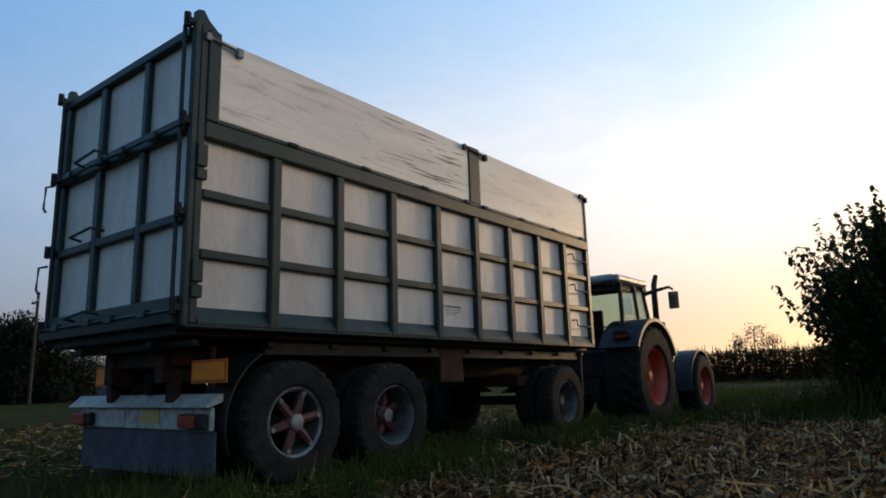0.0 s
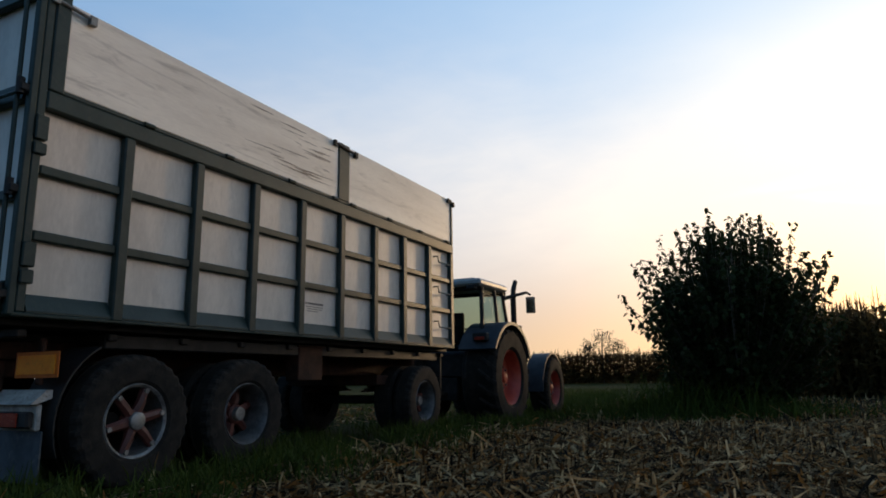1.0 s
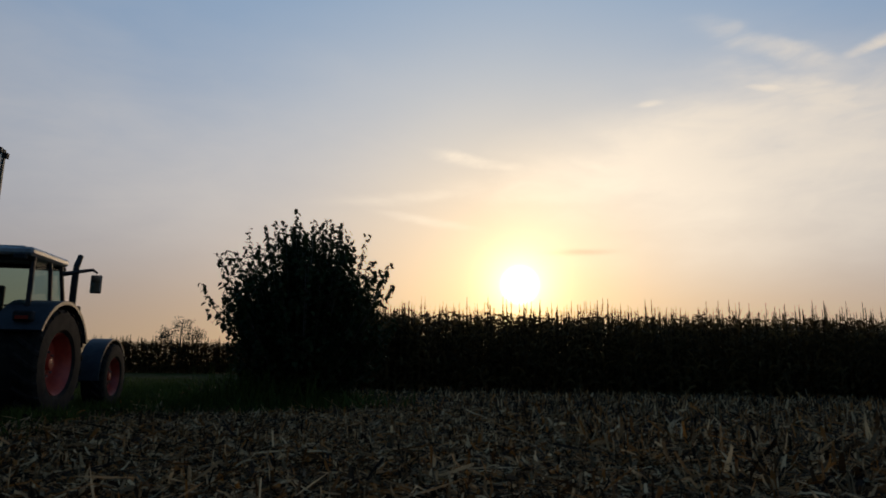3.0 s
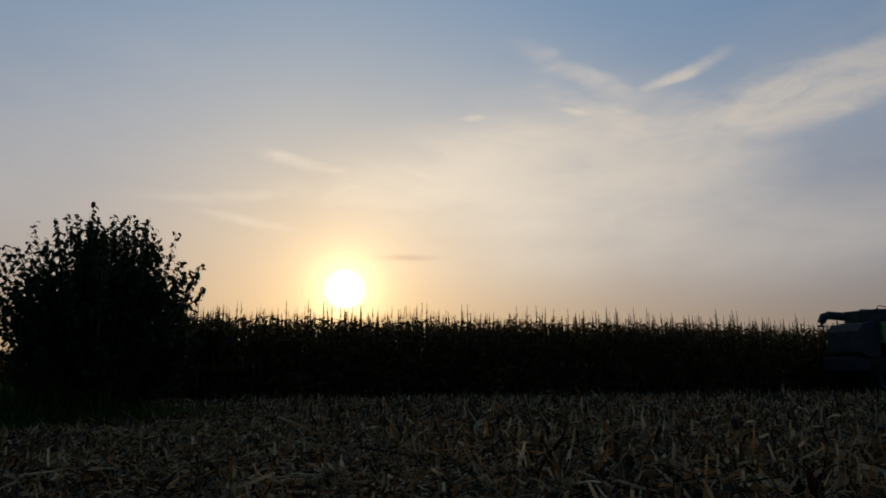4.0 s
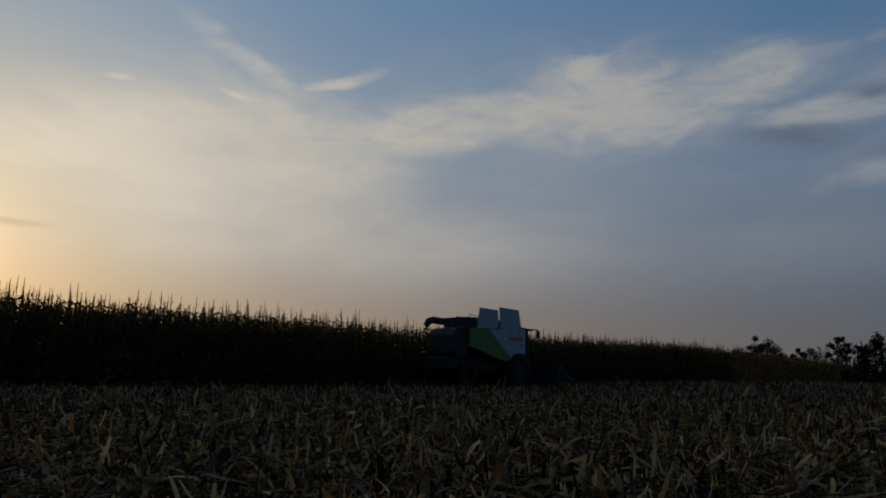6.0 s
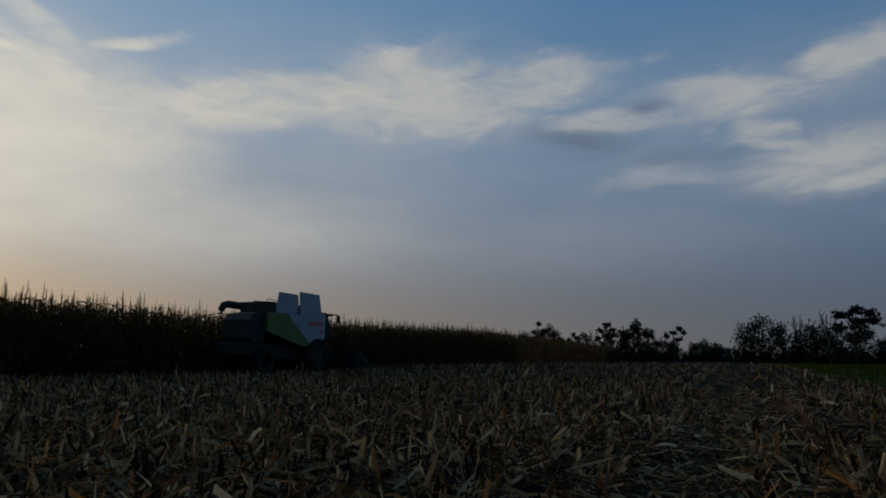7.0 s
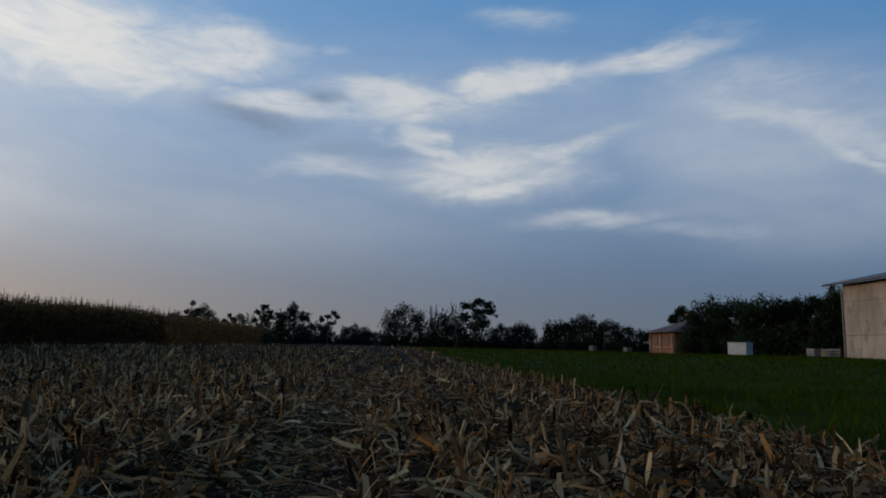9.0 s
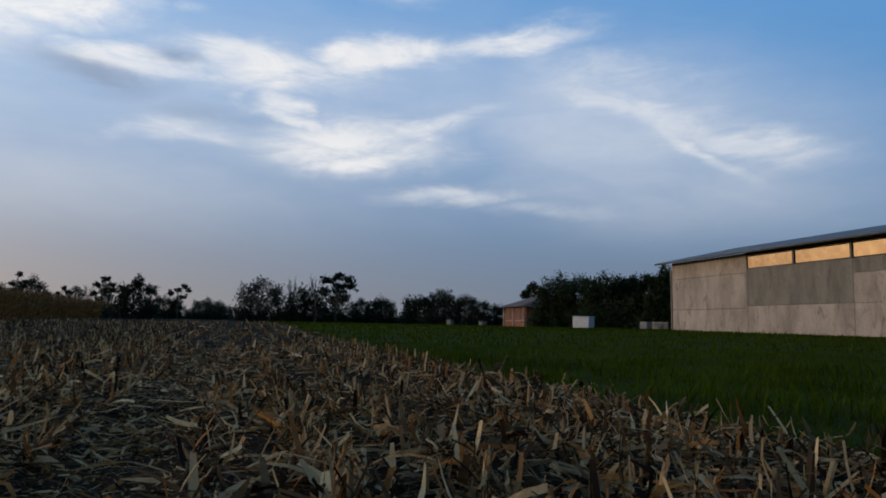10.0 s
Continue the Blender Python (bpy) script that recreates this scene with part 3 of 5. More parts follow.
def build_stubble():
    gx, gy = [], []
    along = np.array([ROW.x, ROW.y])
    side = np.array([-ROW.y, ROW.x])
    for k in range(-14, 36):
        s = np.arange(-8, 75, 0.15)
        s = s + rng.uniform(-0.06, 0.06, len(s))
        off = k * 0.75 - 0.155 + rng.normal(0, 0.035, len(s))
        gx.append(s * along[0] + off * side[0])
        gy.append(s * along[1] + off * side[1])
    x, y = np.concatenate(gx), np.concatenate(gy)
    r = np.hypot(x, y)
    across = y + 0.08 * x
    keep = in_field(x, y) & (r > 0.7) & ((y < 24 - 0.13 * x) | (x < 1)) & (r < 55) & (rng.random(len(x)) < np.where(r < 25, 0.88, 0.6)) & ~((np.abs(across - TRACK) < 0.42) & (x > 0.5))
    x, y, r, across = x[keep], y[keep], r[keep], across[keep]
    m = len(x)
    # the swathe beside the bush was flattened by wheels
    flat = np.where((x < 2.5) & (y > 2.0), 0.55, 1.0)
    h = rng.uniform(0.08, 0.26, m) * np.where(across < -3.6, 1.1, 1.0) * flat
    lx, ly = rng.normal(0, 0.17, m), rng.normal(0, 0.17, m)
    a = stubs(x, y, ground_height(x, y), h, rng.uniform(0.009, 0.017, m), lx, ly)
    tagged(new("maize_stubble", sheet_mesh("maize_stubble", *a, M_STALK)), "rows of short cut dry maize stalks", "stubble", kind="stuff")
    sets = []
    # sheaths hugging the stalks, splinters at their cut tops, then leaves flopped on the ground round their feet
    for reach, lo, hi, w0, w1, chance, p0, p1, c0, c1, foot, spread, k in (
            (30, 0.08, 0.20, 0.012, 0.030, 0.85, 1.25, 1.7, -0.25, 0.35, 0.1, 0.014, 3), (14, 0.08, 0.22, 0.012, 0.032, 0.80, 1.2, 1.7, -0.4, 0.4, 0.2, 0.018, 4),
            (14, 0.04, 0.11, 0.005, 0.013, 0.90, 0.9, 1.7, -0.4, 0.7, 0.9, 0.008, 3), (14, 0.04, 0.10, 0.005, 0.013, 0.90, 0.9, 1.7, 0.4, 0.7, 0.85, 0.008, 3), (9, 0.03, 0.10, 0.004, 0.010, 0.80, 0.8, 1.6, 0.0, 0.8, 0.9, 0.008, 3),
            (30, 0.14, 0.36, 0.022, 0.050, 0.75, 0.1, 0.8, -1.0, 0.5, 0.3, 0.05, 4), (12, 0.18, 0.46, 0.028, 0.066, 0.85, -0.1, 0.5, -0.6, 0.5, 0.25, 0.09, 5), (12, 0.18, 0.46, 0.028, 0.066, 0.60, 0.0, 0.5, -0.5, 0.5, 0.2, 0.14, 5),
            (7, 0.25, 0.60, 0.035, 0.072, 0.40, -0.05, 0.35, -0.35, 0.4, 0.3, 0.16, 6)):
        p = (r < reach) & (rng.random(m) < chance * flat)
        q = int(p.sum())
        t = foot * rng.uniform(0.6, 1.1, q)
        sets.append(strips(x[p] + lx[p] * h[p] * t + rng.normal(0, spread, q), y[p] + ly[p] * h[p] * t + rng.normal(0, spread, q), ground_height(x[p], y[p]) + h[p] * t, rng.uniform(lo, hi, q), rng.uniform(w0, w1, q), rng.uniform(0, 6.283, q), rng.uniform(p0, p1, q), rng.normal(c0, c1, q), rng.normal(0, 0.7, q), k=k, ragged=True))
    v, f = join(sets)
    v[:, 2] = np.maximum(v[:, 2], ground_height(v[:, 0], v[:, 1]) + 0.004)
    tagged(new("torn_sheaths", sheet_mesh("torn_sheaths", v, f, M_SOIL_LEAF)), "torn dry leaf sheaths clinging to cut maize stalks", "crop residue", kind="stuff")


def blades(x, y, lo, hi, wid):
    m = len(x)
    return strips(x, y, ground_height(x, y), rng.uniform(lo, hi, m), rng.uniform(0.6, 1.3, m) * wid, rng.uniform(0, 6.283, m), rng.uniform(0.7, 1.5, m), rng.normal(-0.7, 0.5, m), rng.normal(0, 0.4, m), k=3)


def build_grass():
    sets = []
    # tufts along the lane beside the wagon and the tractor
    n = 26000
    y = rng.uniform(0.5, 24, n)
    x = lane_edge(y) + rng.normal(0.1, 0.42, n) - rng.uniform(0, 1.3, n) * rng.integers(0, 2, n)
    clump = np.sin(x * 3.1 + 2.0 * np.sin(y * 1.9)) + np.sin(y * 2.3 + x) > -0.5
    ok = clump & ~((x < -4.95) & (x > -7.4) & (y > 3.2) & (y < 9.6) & (rng.random(n) < 0.7))
    sets.append(blades(x[ok], y[ok], 0.08, 0.34, 0.012))
    n = 14000
    x, y = rng.uniform(-16, -4.6, n), rng.uniform(2.0, 40, n)
    sets.append(blades(x, y, 0.06, 0.2, 0.02))
    # rank grass round the bush and along the far lane
    n = 5000
    x, y = rng.normal(-1.9, 1.2, n), rng.normal(15.0, 1.1, n)
    sets.append(blades(x, y, 0.15, 0.5, 0.02))
    n = 1300
    x, y = rng.normal(-1.7, 0.7, n), rng.normal(14.7, 0.6, n)
    sets.append(blades(x, y, 0.4, 1.0, 0.026))
    v, f = join(sets)
    tagged(new("lane_grass", sheet_mesh("lane_grass", v, f, M_LIT_GRASS)), "green weeds and grass along the lane, light put into their colour", "grass", kind="stuff")
    sets = []
    # the meadow beyond the stubble
    x, y = scatter(36000, 4.5, 26, 95, 175)
    ok = y < green_edge(x) + rng.normal(0, 0.15, len(x))
    sets.append(blades(x[ok], y[ok], 0.06, 0.17, 0.014))
    x, y = scatter(15000, 4.5, 16, 95, 175)
    tuft = (np.sin(x * 1.7 + 2 * np.sin(y * 1.3)) + np.sin(y * 2.1 - x * 0.8) > 0.4) & (y < green_edge(x) + 0.2)
    sets.append(blades(x[tuft], y[tuft], 0.14, 0.34, 0.016))
    x, y = scatter(26000, 26, 75, 95, 165)
    ok = y < green_edge(x) - 0.1
    sets.append(blades(x[ok], y[ok], 0.10, 0.24, 0.06))
    v, f = join(sets)
    tagged(new("grass", sheet_mesh("grass", v, f, M_GRASS)), "dark green grass along the field margin", "grass", kind="stuff")


build_litter()
build_stubble()
build_grass()


# ---- standing maize ----
def maize_plant(h):
    """One ripe maize plant: stalk, arching leaves and a tassel, as vertices and faces."""
    sets = []
    one = np.ones(1)
    lean = rng.normal(0, 0.04, 2)
    sets.append(stubs(0 * one, 0 * one, 0 * one, h * one, 0.012 * one, lean[:1], lean[1:], seg=4))
    n = 17
    t = np.linspace(0.04, 0.92, n) + rng.normal(0, 0.02, n)
    yaw = np.arange(n) * math.pi + rng.normal(0, 0.7, n)
    sets.append(strips(lean[0] * t * h, lean[1] * t * h, t * h, rng.uniform(0.45, 0.85, n) * (1.1 - 0.45 * t), rng.uniform(0.08, 0.125, n), yaw, rng.uniform(0.6, 1.25, n), rng.uniform(-2.6, -1.2, n), rng.normal(0, 0.5, n), k=4))
    n = 6
    sets.append(strips(lean[0] * h * np.ones(n), lean[1] * h * np.ones(n), h * 0.97 * np.ones(n), rng.uniform(0.18, 0.34, n), 0.016 * np.ones(n), rng.uniform(0, 6.28, n), rng.uniform(0.9, 1.6, n), rng.normal(-0.5, 0.4, n), np.zeros(n), k=3))
    v, f = join(sets)
    return v, [tuple(q) for q in f]


MAIZE = [maize_plant(h) for h in (2.62, 2.7, 2.78, 2.86, 2.94, 3.0, 2.74, 2.82)]


def plant_maize(name, label, xs, ys, fat=1.0):
    vs, fs, n = [], [], 0
    for x, y, k, a, s in zip(xs, ys, rng.integers(0, len(MAIZE), len(xs)), rng.uniform(0, 6.283, len(xs)), rng.uniform(0.955, 1.065, len(xs))):
        v, f = MAIZE[k]
        c, d = math.cos(a) * s * fat, math.sin(a) * s * fat
        w = np.column_stack([v[:, 0] * c - v[:, 1] * d + x, v[:, 0] * d + v[:, 1] * c + y, v[:, 2] * s])
        w[:, 2] += float(ground_height(x, y))
        vs.append(w)
        fs += [tuple(i + n for i in q) for q in f]
        n += len(v)
    tagged(new(name, sheet_mesh(name, np.vstack(vs), fs, M_CORN)), label, "maize crop", kind="stuff")


def edge_points(line, gap, rows, depth, drop=0.1):
    xs, ys = [], []
    for (x0, y0), (x1, y1) in zip(line, line[1:]):
        length = math.hypot(x1 - x0, y1 - y0)
        ux, uy = (x1 - x0) / length, (y1 - y0) / length
        for r in range(rows):
            s = np.arange(0, length, gap) + rng.uniform(0, gap)
            s = s[rng.random(len(s)) > drop]
            off = r * depth + rng.normal(0, 0.06, len(s))
            xs.append(x0 + ux * s - uy * off)
            ys.append(y0 + uy * s + ux * off)
    return np.concatenate(xs), np.concatenate(ys)


a = edge_points([(0.2, 25.3), (13.4, 22.9), (25.4, 22.0)], 0.17, 12, 0.75)
b = edge_points([(25.4, 22.3), (37.5, 20.5), (55.6, 16.4), (67.6, 15.1)], 0.2, 9, 0.75)
c = edge_points([(67.6, 15.1), (124.7, 13.0), (169.7, 12.7)], 0.45, 4, 0.9)
plant_maize("maize_stand", "tall ripe brown maize standing behind the stubble", np.concatenate([a[0], b[0], c[0]]), np.concatenate([a[1], b[1], c[1]]))
a = edge_points([(-4.0, 66), (0.2, 25.3)], 0.35, 4, 0.75)
b = edge_points([(-75, 68), (-4, 66)], 0.26, 5, 0.8)
plant_maize("far_maize_stand", "distant ripe maize at the end of the lane", np.concatenate([a[0], b[0]]), np.concatenate([a[1], b[1]]), 1.9)


# ---- trees and bushes ----
def leaf_cards(p, size, k=3):
    """Small folded leaves at the points p, facing all ways."""
    n = len(p)
    s = rng.uniform(0.6, 1.25, n) * size
    return strips(p[:, 0], p[:, 1], p[:, 2], s, s * 0.75, rng.uniform(0, 6.283, n), rng.normal(-0.3, 0.6, n), rng.normal(-0.7, 0.4, n), rng.normal(0, 0.6, n), k=k)


def build_bush():
    root = thing("bush", "broad dark green leafy bush at the field edge", "bush", pose(-0.99, 15.3, 0))
    hs = np.array([0.0, 0.5, 1.0, 1.5, 2.2, 2.8, 3.3, 3.6, 3.9])
    rs = np.array([0.9, 1.30, 1.60, 1.96, 2.06, 2.06, 1.98, 1.80, 1.40])
    wood = B()
    spots, hang, facing = [], [], []
    # leafy shoots that break the outline
    for k in range(240):
        a = rng.uniform(0, 6.283)
        z = rng.choice([rng.uniform(0.6, 2.2), rng.uniform(2.0, 3.3), rng.uniform(3.3, 4.05)], p=[0.28, 0.36, 0.36])
        lump = 1 + 0.08 * math.sin(3 * a + 1.7 * z) + 0.10 * math.sin(5 * a - 3.1 * z)
        r = float(np.interp(z, hs, rs)) * rng.uniform(0.72, 1.0) * lump
        if z > 3.2:
            r *= rng.uniform(0.2, 1.0)
        tip = np.array([math.cos(a) * r, math.sin(a) * r, z * rng.uniform(0.96, 1.06)])
        start = np.array([math.cos(a) * 0.12, math.sin(a) * 0.12, 0.05])
        mid = np.array([math.cos(a) * r * 0.66, math.sin(a) * r * 0.66, z * 0.46])
        t = np.linspace(0, 1, 8)[:, None]
        tube(wood, ((1 - t) ** 2 * start + 2 * t * (1 - t) * mid + t * t * tip).tolist(), 0.022, 5, 0.004, cap=False)
        n = 72
        u = np.linspace(0.42, 1.0, n)[:, None]
        on = (1 - u) ** 2 * start + 2 * u * (1 - u) * mid + u * u * tip
        spots.append(on + rng.normal(0, 1, (n, 3)) * np.where(u > 0.88, 0.03, 0.085))
        facing.append(np.arange(n) * 2.4 + rng.normal(0, 0.5, n))
        hang.append(rng.normal(-0.55, 0.4, n))
    # the close inner foliage
    n = 13000
    z = 0.06 + 2.75 * rng.random(n) ** 0.9
    a = rng.uniform(0, 6.283, n)
    r = np.interp(z, hs, rs) * (0.64 + 0.14 * np.sin(3 * a + 1.7 * z)) * np.where(z < 1.2, 1.1, 1.0) * np.sqrt(rng.random(n))
    spots.append(np.column_stack([r * np.cos(a), r * np.sin(a), z]))
    facing.append(rng.uniform(0, 6.283, n))
    hang.append(rng.normal(-0.5, 0.5, n))
    p, yaw, tilt = np.vstack(spots), np.concatenate(facing), np.concatenate(hang)
    n = len(p)
    p[:, 2] = np.maximum(p[:, 2], 0.08)
    size = rng.uniform(0.075, 0.14, n)
    leaves = strips(p[:, 0], p[:, 1], p[:, 2], size, size * 0.74, yaw, tilt, rng.normal(-0.8, 0.35, n), rng.normal(0, 0.5, n), k=3)
    part("stem", wood, M_BARK, root, "thin bare branching stems")
    crown = new("crown", sheet_mesh("crown", *leaves, M_LEAF))
    crown.parent = root
    # a long bare shoot pokes out of one flank
    bm = B()
    tube(bm, [(-1.2, -0.3, 1.6), (-1.7, -0.4, 1.95), (-2.05, -0.45, 2.25)], 0.012, 5, 0.004)
    part("shoot", bm, M_BARK, root)


def build_tree(name, label, x, y, h, w, lobes, leaf, n, trunk_part=0.3, bare=0, group="", seed=0, leaf_mat=None):
    """A tree with a tapered trunk, limbs and a crown of leaf lobes: (dx, height share, half-width share)."""
    r = np.random.default_rng(seed)
    root = thing(name, label, "tree", pose(x, y, float(ground_height(x, y))), group)
    # the crown's broad side is turned to the field
    yaw = math.atan2(x, y)
    ca, sa = math.cos(yaw), -math.sin(yaw)
    bm = B()
    tube(bm, [(0, 0, -0.1), (0.03 * h * 0.3, 0, h * 0.3), (0, 0.02 * h, h * 0.62), (0.02 * h, 0, h * 0.85)], 0.022 * h, 8, 0.006 * h)
    pts = []
    for dx, hz, sz in lobes:
        dx, hz, deep = dx * r.uniform(0.85, 1.15), hz * r.uniform(0.95, 1.03), r.uniform(-0.22, 0.22)
        c = np.array([dx * w * ca - deep * w * sa, dx * w * sa + deep * w * ca, hz * h])
        tube(bm, [(0, 0, h * trunk_part * r.uniform(0.8, 1.3)), tuple(c * [0.5, 0.5, 0.8]), tuple(c)], 0.010 * h, 5, 0.003 * h, cap=False)
        size = np.array([sz * w, sz * w, sz * w * r.uniform(0.8, 1.0)]) * 1.22
        # rounded tufts of leaves sit on the limbs of each lobe
        m = 22
        hub = r.normal(0, 1, (m, 3))
        loose = sz < 0.2
        size = size * (r.uniform(0.75, 1.35), r.uniform(0.75, 1.35), r.uniform(0.6, 0.95)) if loose else size
        hub *= (r.uniform(0.1, 1.15 if loose else 0.78, m) / np.linalg.norm(hub, axis=1))[:, None]
        ball = r.normal(0, 1, (n, 3))
        ball *= (r.random(n) ** 0.45 / np.linalg.norm(ball, axis=1))[:, None]
        tuft = r.uniform(0.16, 0.34, m) if loose else r.uniform(0.24, 0.42, m)
        pick = r.integers(0, m, n)
        heart = (r.random(n) < (0.1 if loose else 0.3))[:, None]
        pts.append(c + np.where(heart, ball * 0.72, hub[pick] + ball * tuft[pick][:, None]) * size)
    for k in range(bare):
        a = r.uniform(-0.5, 0.5) + (0 if k % 2 else math.pi) - yaw
        lean, top = w * r.uniform(0.1, 0.4), h * r.uniform(0.82, 1.0)
        knee = Vector((math.cos(a) * lean * 0.6, math.sin(a) * lean * 0.6, top * 0.72))
        tip = Vector((math.cos(a) * lean, math.sin(a) * lean, top))
        tube(bm, [(0, 0, h * 0.35), tuple(knee), tuple(tip)], 0.010 * h, 5, 0.003 * h, cap=False)
        for j in range(4):
            f = knee.lerp(tip, r.uniform(0.0, 0.8))
            tube(bm, [tuple(f), tuple(f + Vector((r.normal(0, 0.10) * w, r.normal(0, 0.10) * w, h * r.uniform(0.06, 0.16))))], 0.005 * h, 4, 0.002 * h, cap=False)
    part("trunk", bm, M_BARK, root)
    if pts:
        global rng
        keep, rng = rng, r
        crown = new("crown", sheet_mesh("crown", *leaf_cards(np.maximum(np.vstack(pts), [-99, -99, 0.1]), leaf, 2), leaf_mat or M_FARLEAF))
        rng = keep
        crown.parent = root
    return root


def polar(az, d):
    a = radians(az)
    return 0.2 + d * math.sin(a), -0.4 + d * math.cos(a)


ROUND = [(0, 0.78, 0.30), (-0.26, 0.66, 0.26), (0.26, 0.68, 0.27), (0.05, 0.5, 0.38), (-0.3, 0.42, 0.26), (0.32, 0.42, 0.26), (0.0, 0.26, 0.38)]
OPEN = [(0.05, 0.90, 0.17), (-0.2, 0.80, 0.15), (0.26, 0.80, 0.19), (0.36, 0.66, 0.16), (0.05, 0.66, 0.22), (-0.30, 0.58, 0.18), (0.2, 0.48, 0.24), (-0.1, 0.40, 0.26), (0.1, 0.24, 0.40)]
TUFT = [(0.08, 0.88, 0.22), (0.34, 0.74, 0.20), (-0.24, 0.72, 0.22), (0.05, 0.58, 0.32), (-0.3, 0.45, 0.24), (-0.1, 0.30, 0.40), (0.25, 0.26, 0.34)]
WISP = [(0.22, 0.92, 0.14), (0.38, 0.80, 0.11), (0.0, 0.80, 0.12), (-0.32, 0.68, 0.14), (0.18, 0.60, 0.17), (-0.05, 0.48, 0.18), (0.1, 0.32, 0.26), (-0.2, 0.22, 0.26)]
LOW = [(-0.4, 0.66, 0.26), (-0.1, 0.76, 0.28), (0.25, 0.70, 0.28), (0.42, 0.55, 0.24), (-0.15, 0.4, 0.36), (0.25, 0.36, 0.36)]
HEDGE = [(-0.42, 0.16, 0.28), (0.42, 0.16, 0.28), (0.0, 0.13, 0.32)]
SNAG = []

# bearing, distance, height, width, crown
FAR_TREES = [
    (77.7, 165, 7.2, 6.5, LOW), (78.6, 170, 10.1, 3.5, TUFT), (79.5, 170, 9.8, 6.4, ROUND), (80.5, 170, 6.9, 3.5, ROUND),
    (81.5, 168, 7.4, 3.2, TUFT), (82.4, 168, 7.7, 4.3, ROUND), (83.3, 168, 7.7, 3.7, SNAG), (84.2, 168, 9.4, 6.0, OPEN),
    (86.4, 118, 6.4, 6.6, TUFT), (88.5, 160, 5.4, 6.3, LOW), (89.6, 158, 8.3, 5.1, WISP), (92.0, 175, 4.9, 7.5, LOW),
    (93.7, 178, 3.7, 3.9, LOW), (96.1, 132, 8.5, 8.6, ROUND), (98.5, 134, 8.6, 2.5, SNAG), (99.6, 130, 6.5, 8.2, ROUND),
    (100.5, 128, 9.6, 4.4, SNAG), (102.2, 126, 10.1, 6.7, OPEN), (104.3, 128, 5.1, 3.7, ROUND), (106.0, 128, 5.1, 5.7, ROUND),
    (109.2, 124, 5.6, 6.3, ROUND), (111.3, 122, 6.6, 6.4, ROUND), (113.3, 120, 5.8, 5.1, ROUND), (115.1, 120, 4.4, 5.5, LOW),
]
for i, (az, d, h, w, shape) in enumerate(FAR_TREES):
    x, y = polar(az, d)
    label = "dark dusky broadleaf tree on the far field boundary" if shape else "bare dead tree among the far boundary trees"
    build_tree("tree", label, x, y, h, w, shape + HEDGE if shape else [], min(0.5, max(0.26, 0.068 * w)), 560, bare=0 if shape else 6, group="trees along the far boundary", seed=i)
for i, (az, d, h, w) in enumerate([(119.0, 98, 6.7, 2.9), (121.0, 82, 5.7, 5.1), (123.1, 80, 6.1, 5.2), (125.2, 78, 6.4, 5.4), (127.0, 78, 6.1, 4.3), (128.6, 77, 6.3, 4.2), (130.0, 77, 7.1, 4.5)]):
    x, y = polar(az, d)
    build_tree("orchard_tree", "low dark green fruit tree beside the farm buildings", x, y, h * 1.10, w * 1.1, ROUND + HEDGE, 0.33, 1000, group="trees between house and barn", seed=40 + i, leaf_mat=M_ORCHARD)
for i, (az, d, h, w) in enumerate([(-71.2, 62, 7.2, 2.9), (-70.4, 60, 7.5, 2.5), (-69.5, 61, 6.7, 2.6), (-68.1, 63, 4.2, 3.5), (-66.4, 66, 4.1, 3.7), (-72.7, 64, 7.5, 3.6)]):
    x, y = polar(az, d)
    build_tree("roadside_tree", "dark dense tree beyond the wagon", x, y, h, w * 1.8, ROUND + HEDGE, 0.27, 850, group="trees beyond the wagon", seed=60 + i)
x, y = polar(-13.6, 69.5)
build_tree("sapling", "small thin tree rising from the far maize", x, y, 5.3, 4.4, [(0, 0.8, 0.3), (-0.3, 0.65, 0.25), (0.3, 0.7, 0.25), (0, 0.5, 0.4)], 0.2, 420, seed=91)

build_bush()


def build_hedgerow():
    """A low ragged belt of shrubs that closes the far boundary under the trees."""
    n = 42000
    az = rng.uniform(75.5, 118.5, n)
    d = np.where(az < 95.5, 172.0, 133.0) + rng.normal(0, 1.2, n)
    top = (1.5 + 0.6 * np.sin(az * 1.9) + 0.5 * np.sin(az * 4.7 + 1) + 0.35 * np.sin(az * 11.3)) * d / 140
    a = np.radians(az - 1.6)
    x, y = 0.2 + d * np.sin(a), -0.4 + d * np.cos(a)
    z = ground_height(x, y) + rng.random(n) * np.maximum(top, 0.5)
    tagged(new("hedgerow", sheet_mesh("hedgerow", *leaf_cards(np.column_stack([x, y, z]), 0.55, 2), M_FARLEAF)), "low dark hedgerow along the far field boundary", "hedge", kind="stuff")


build_hedgerow()

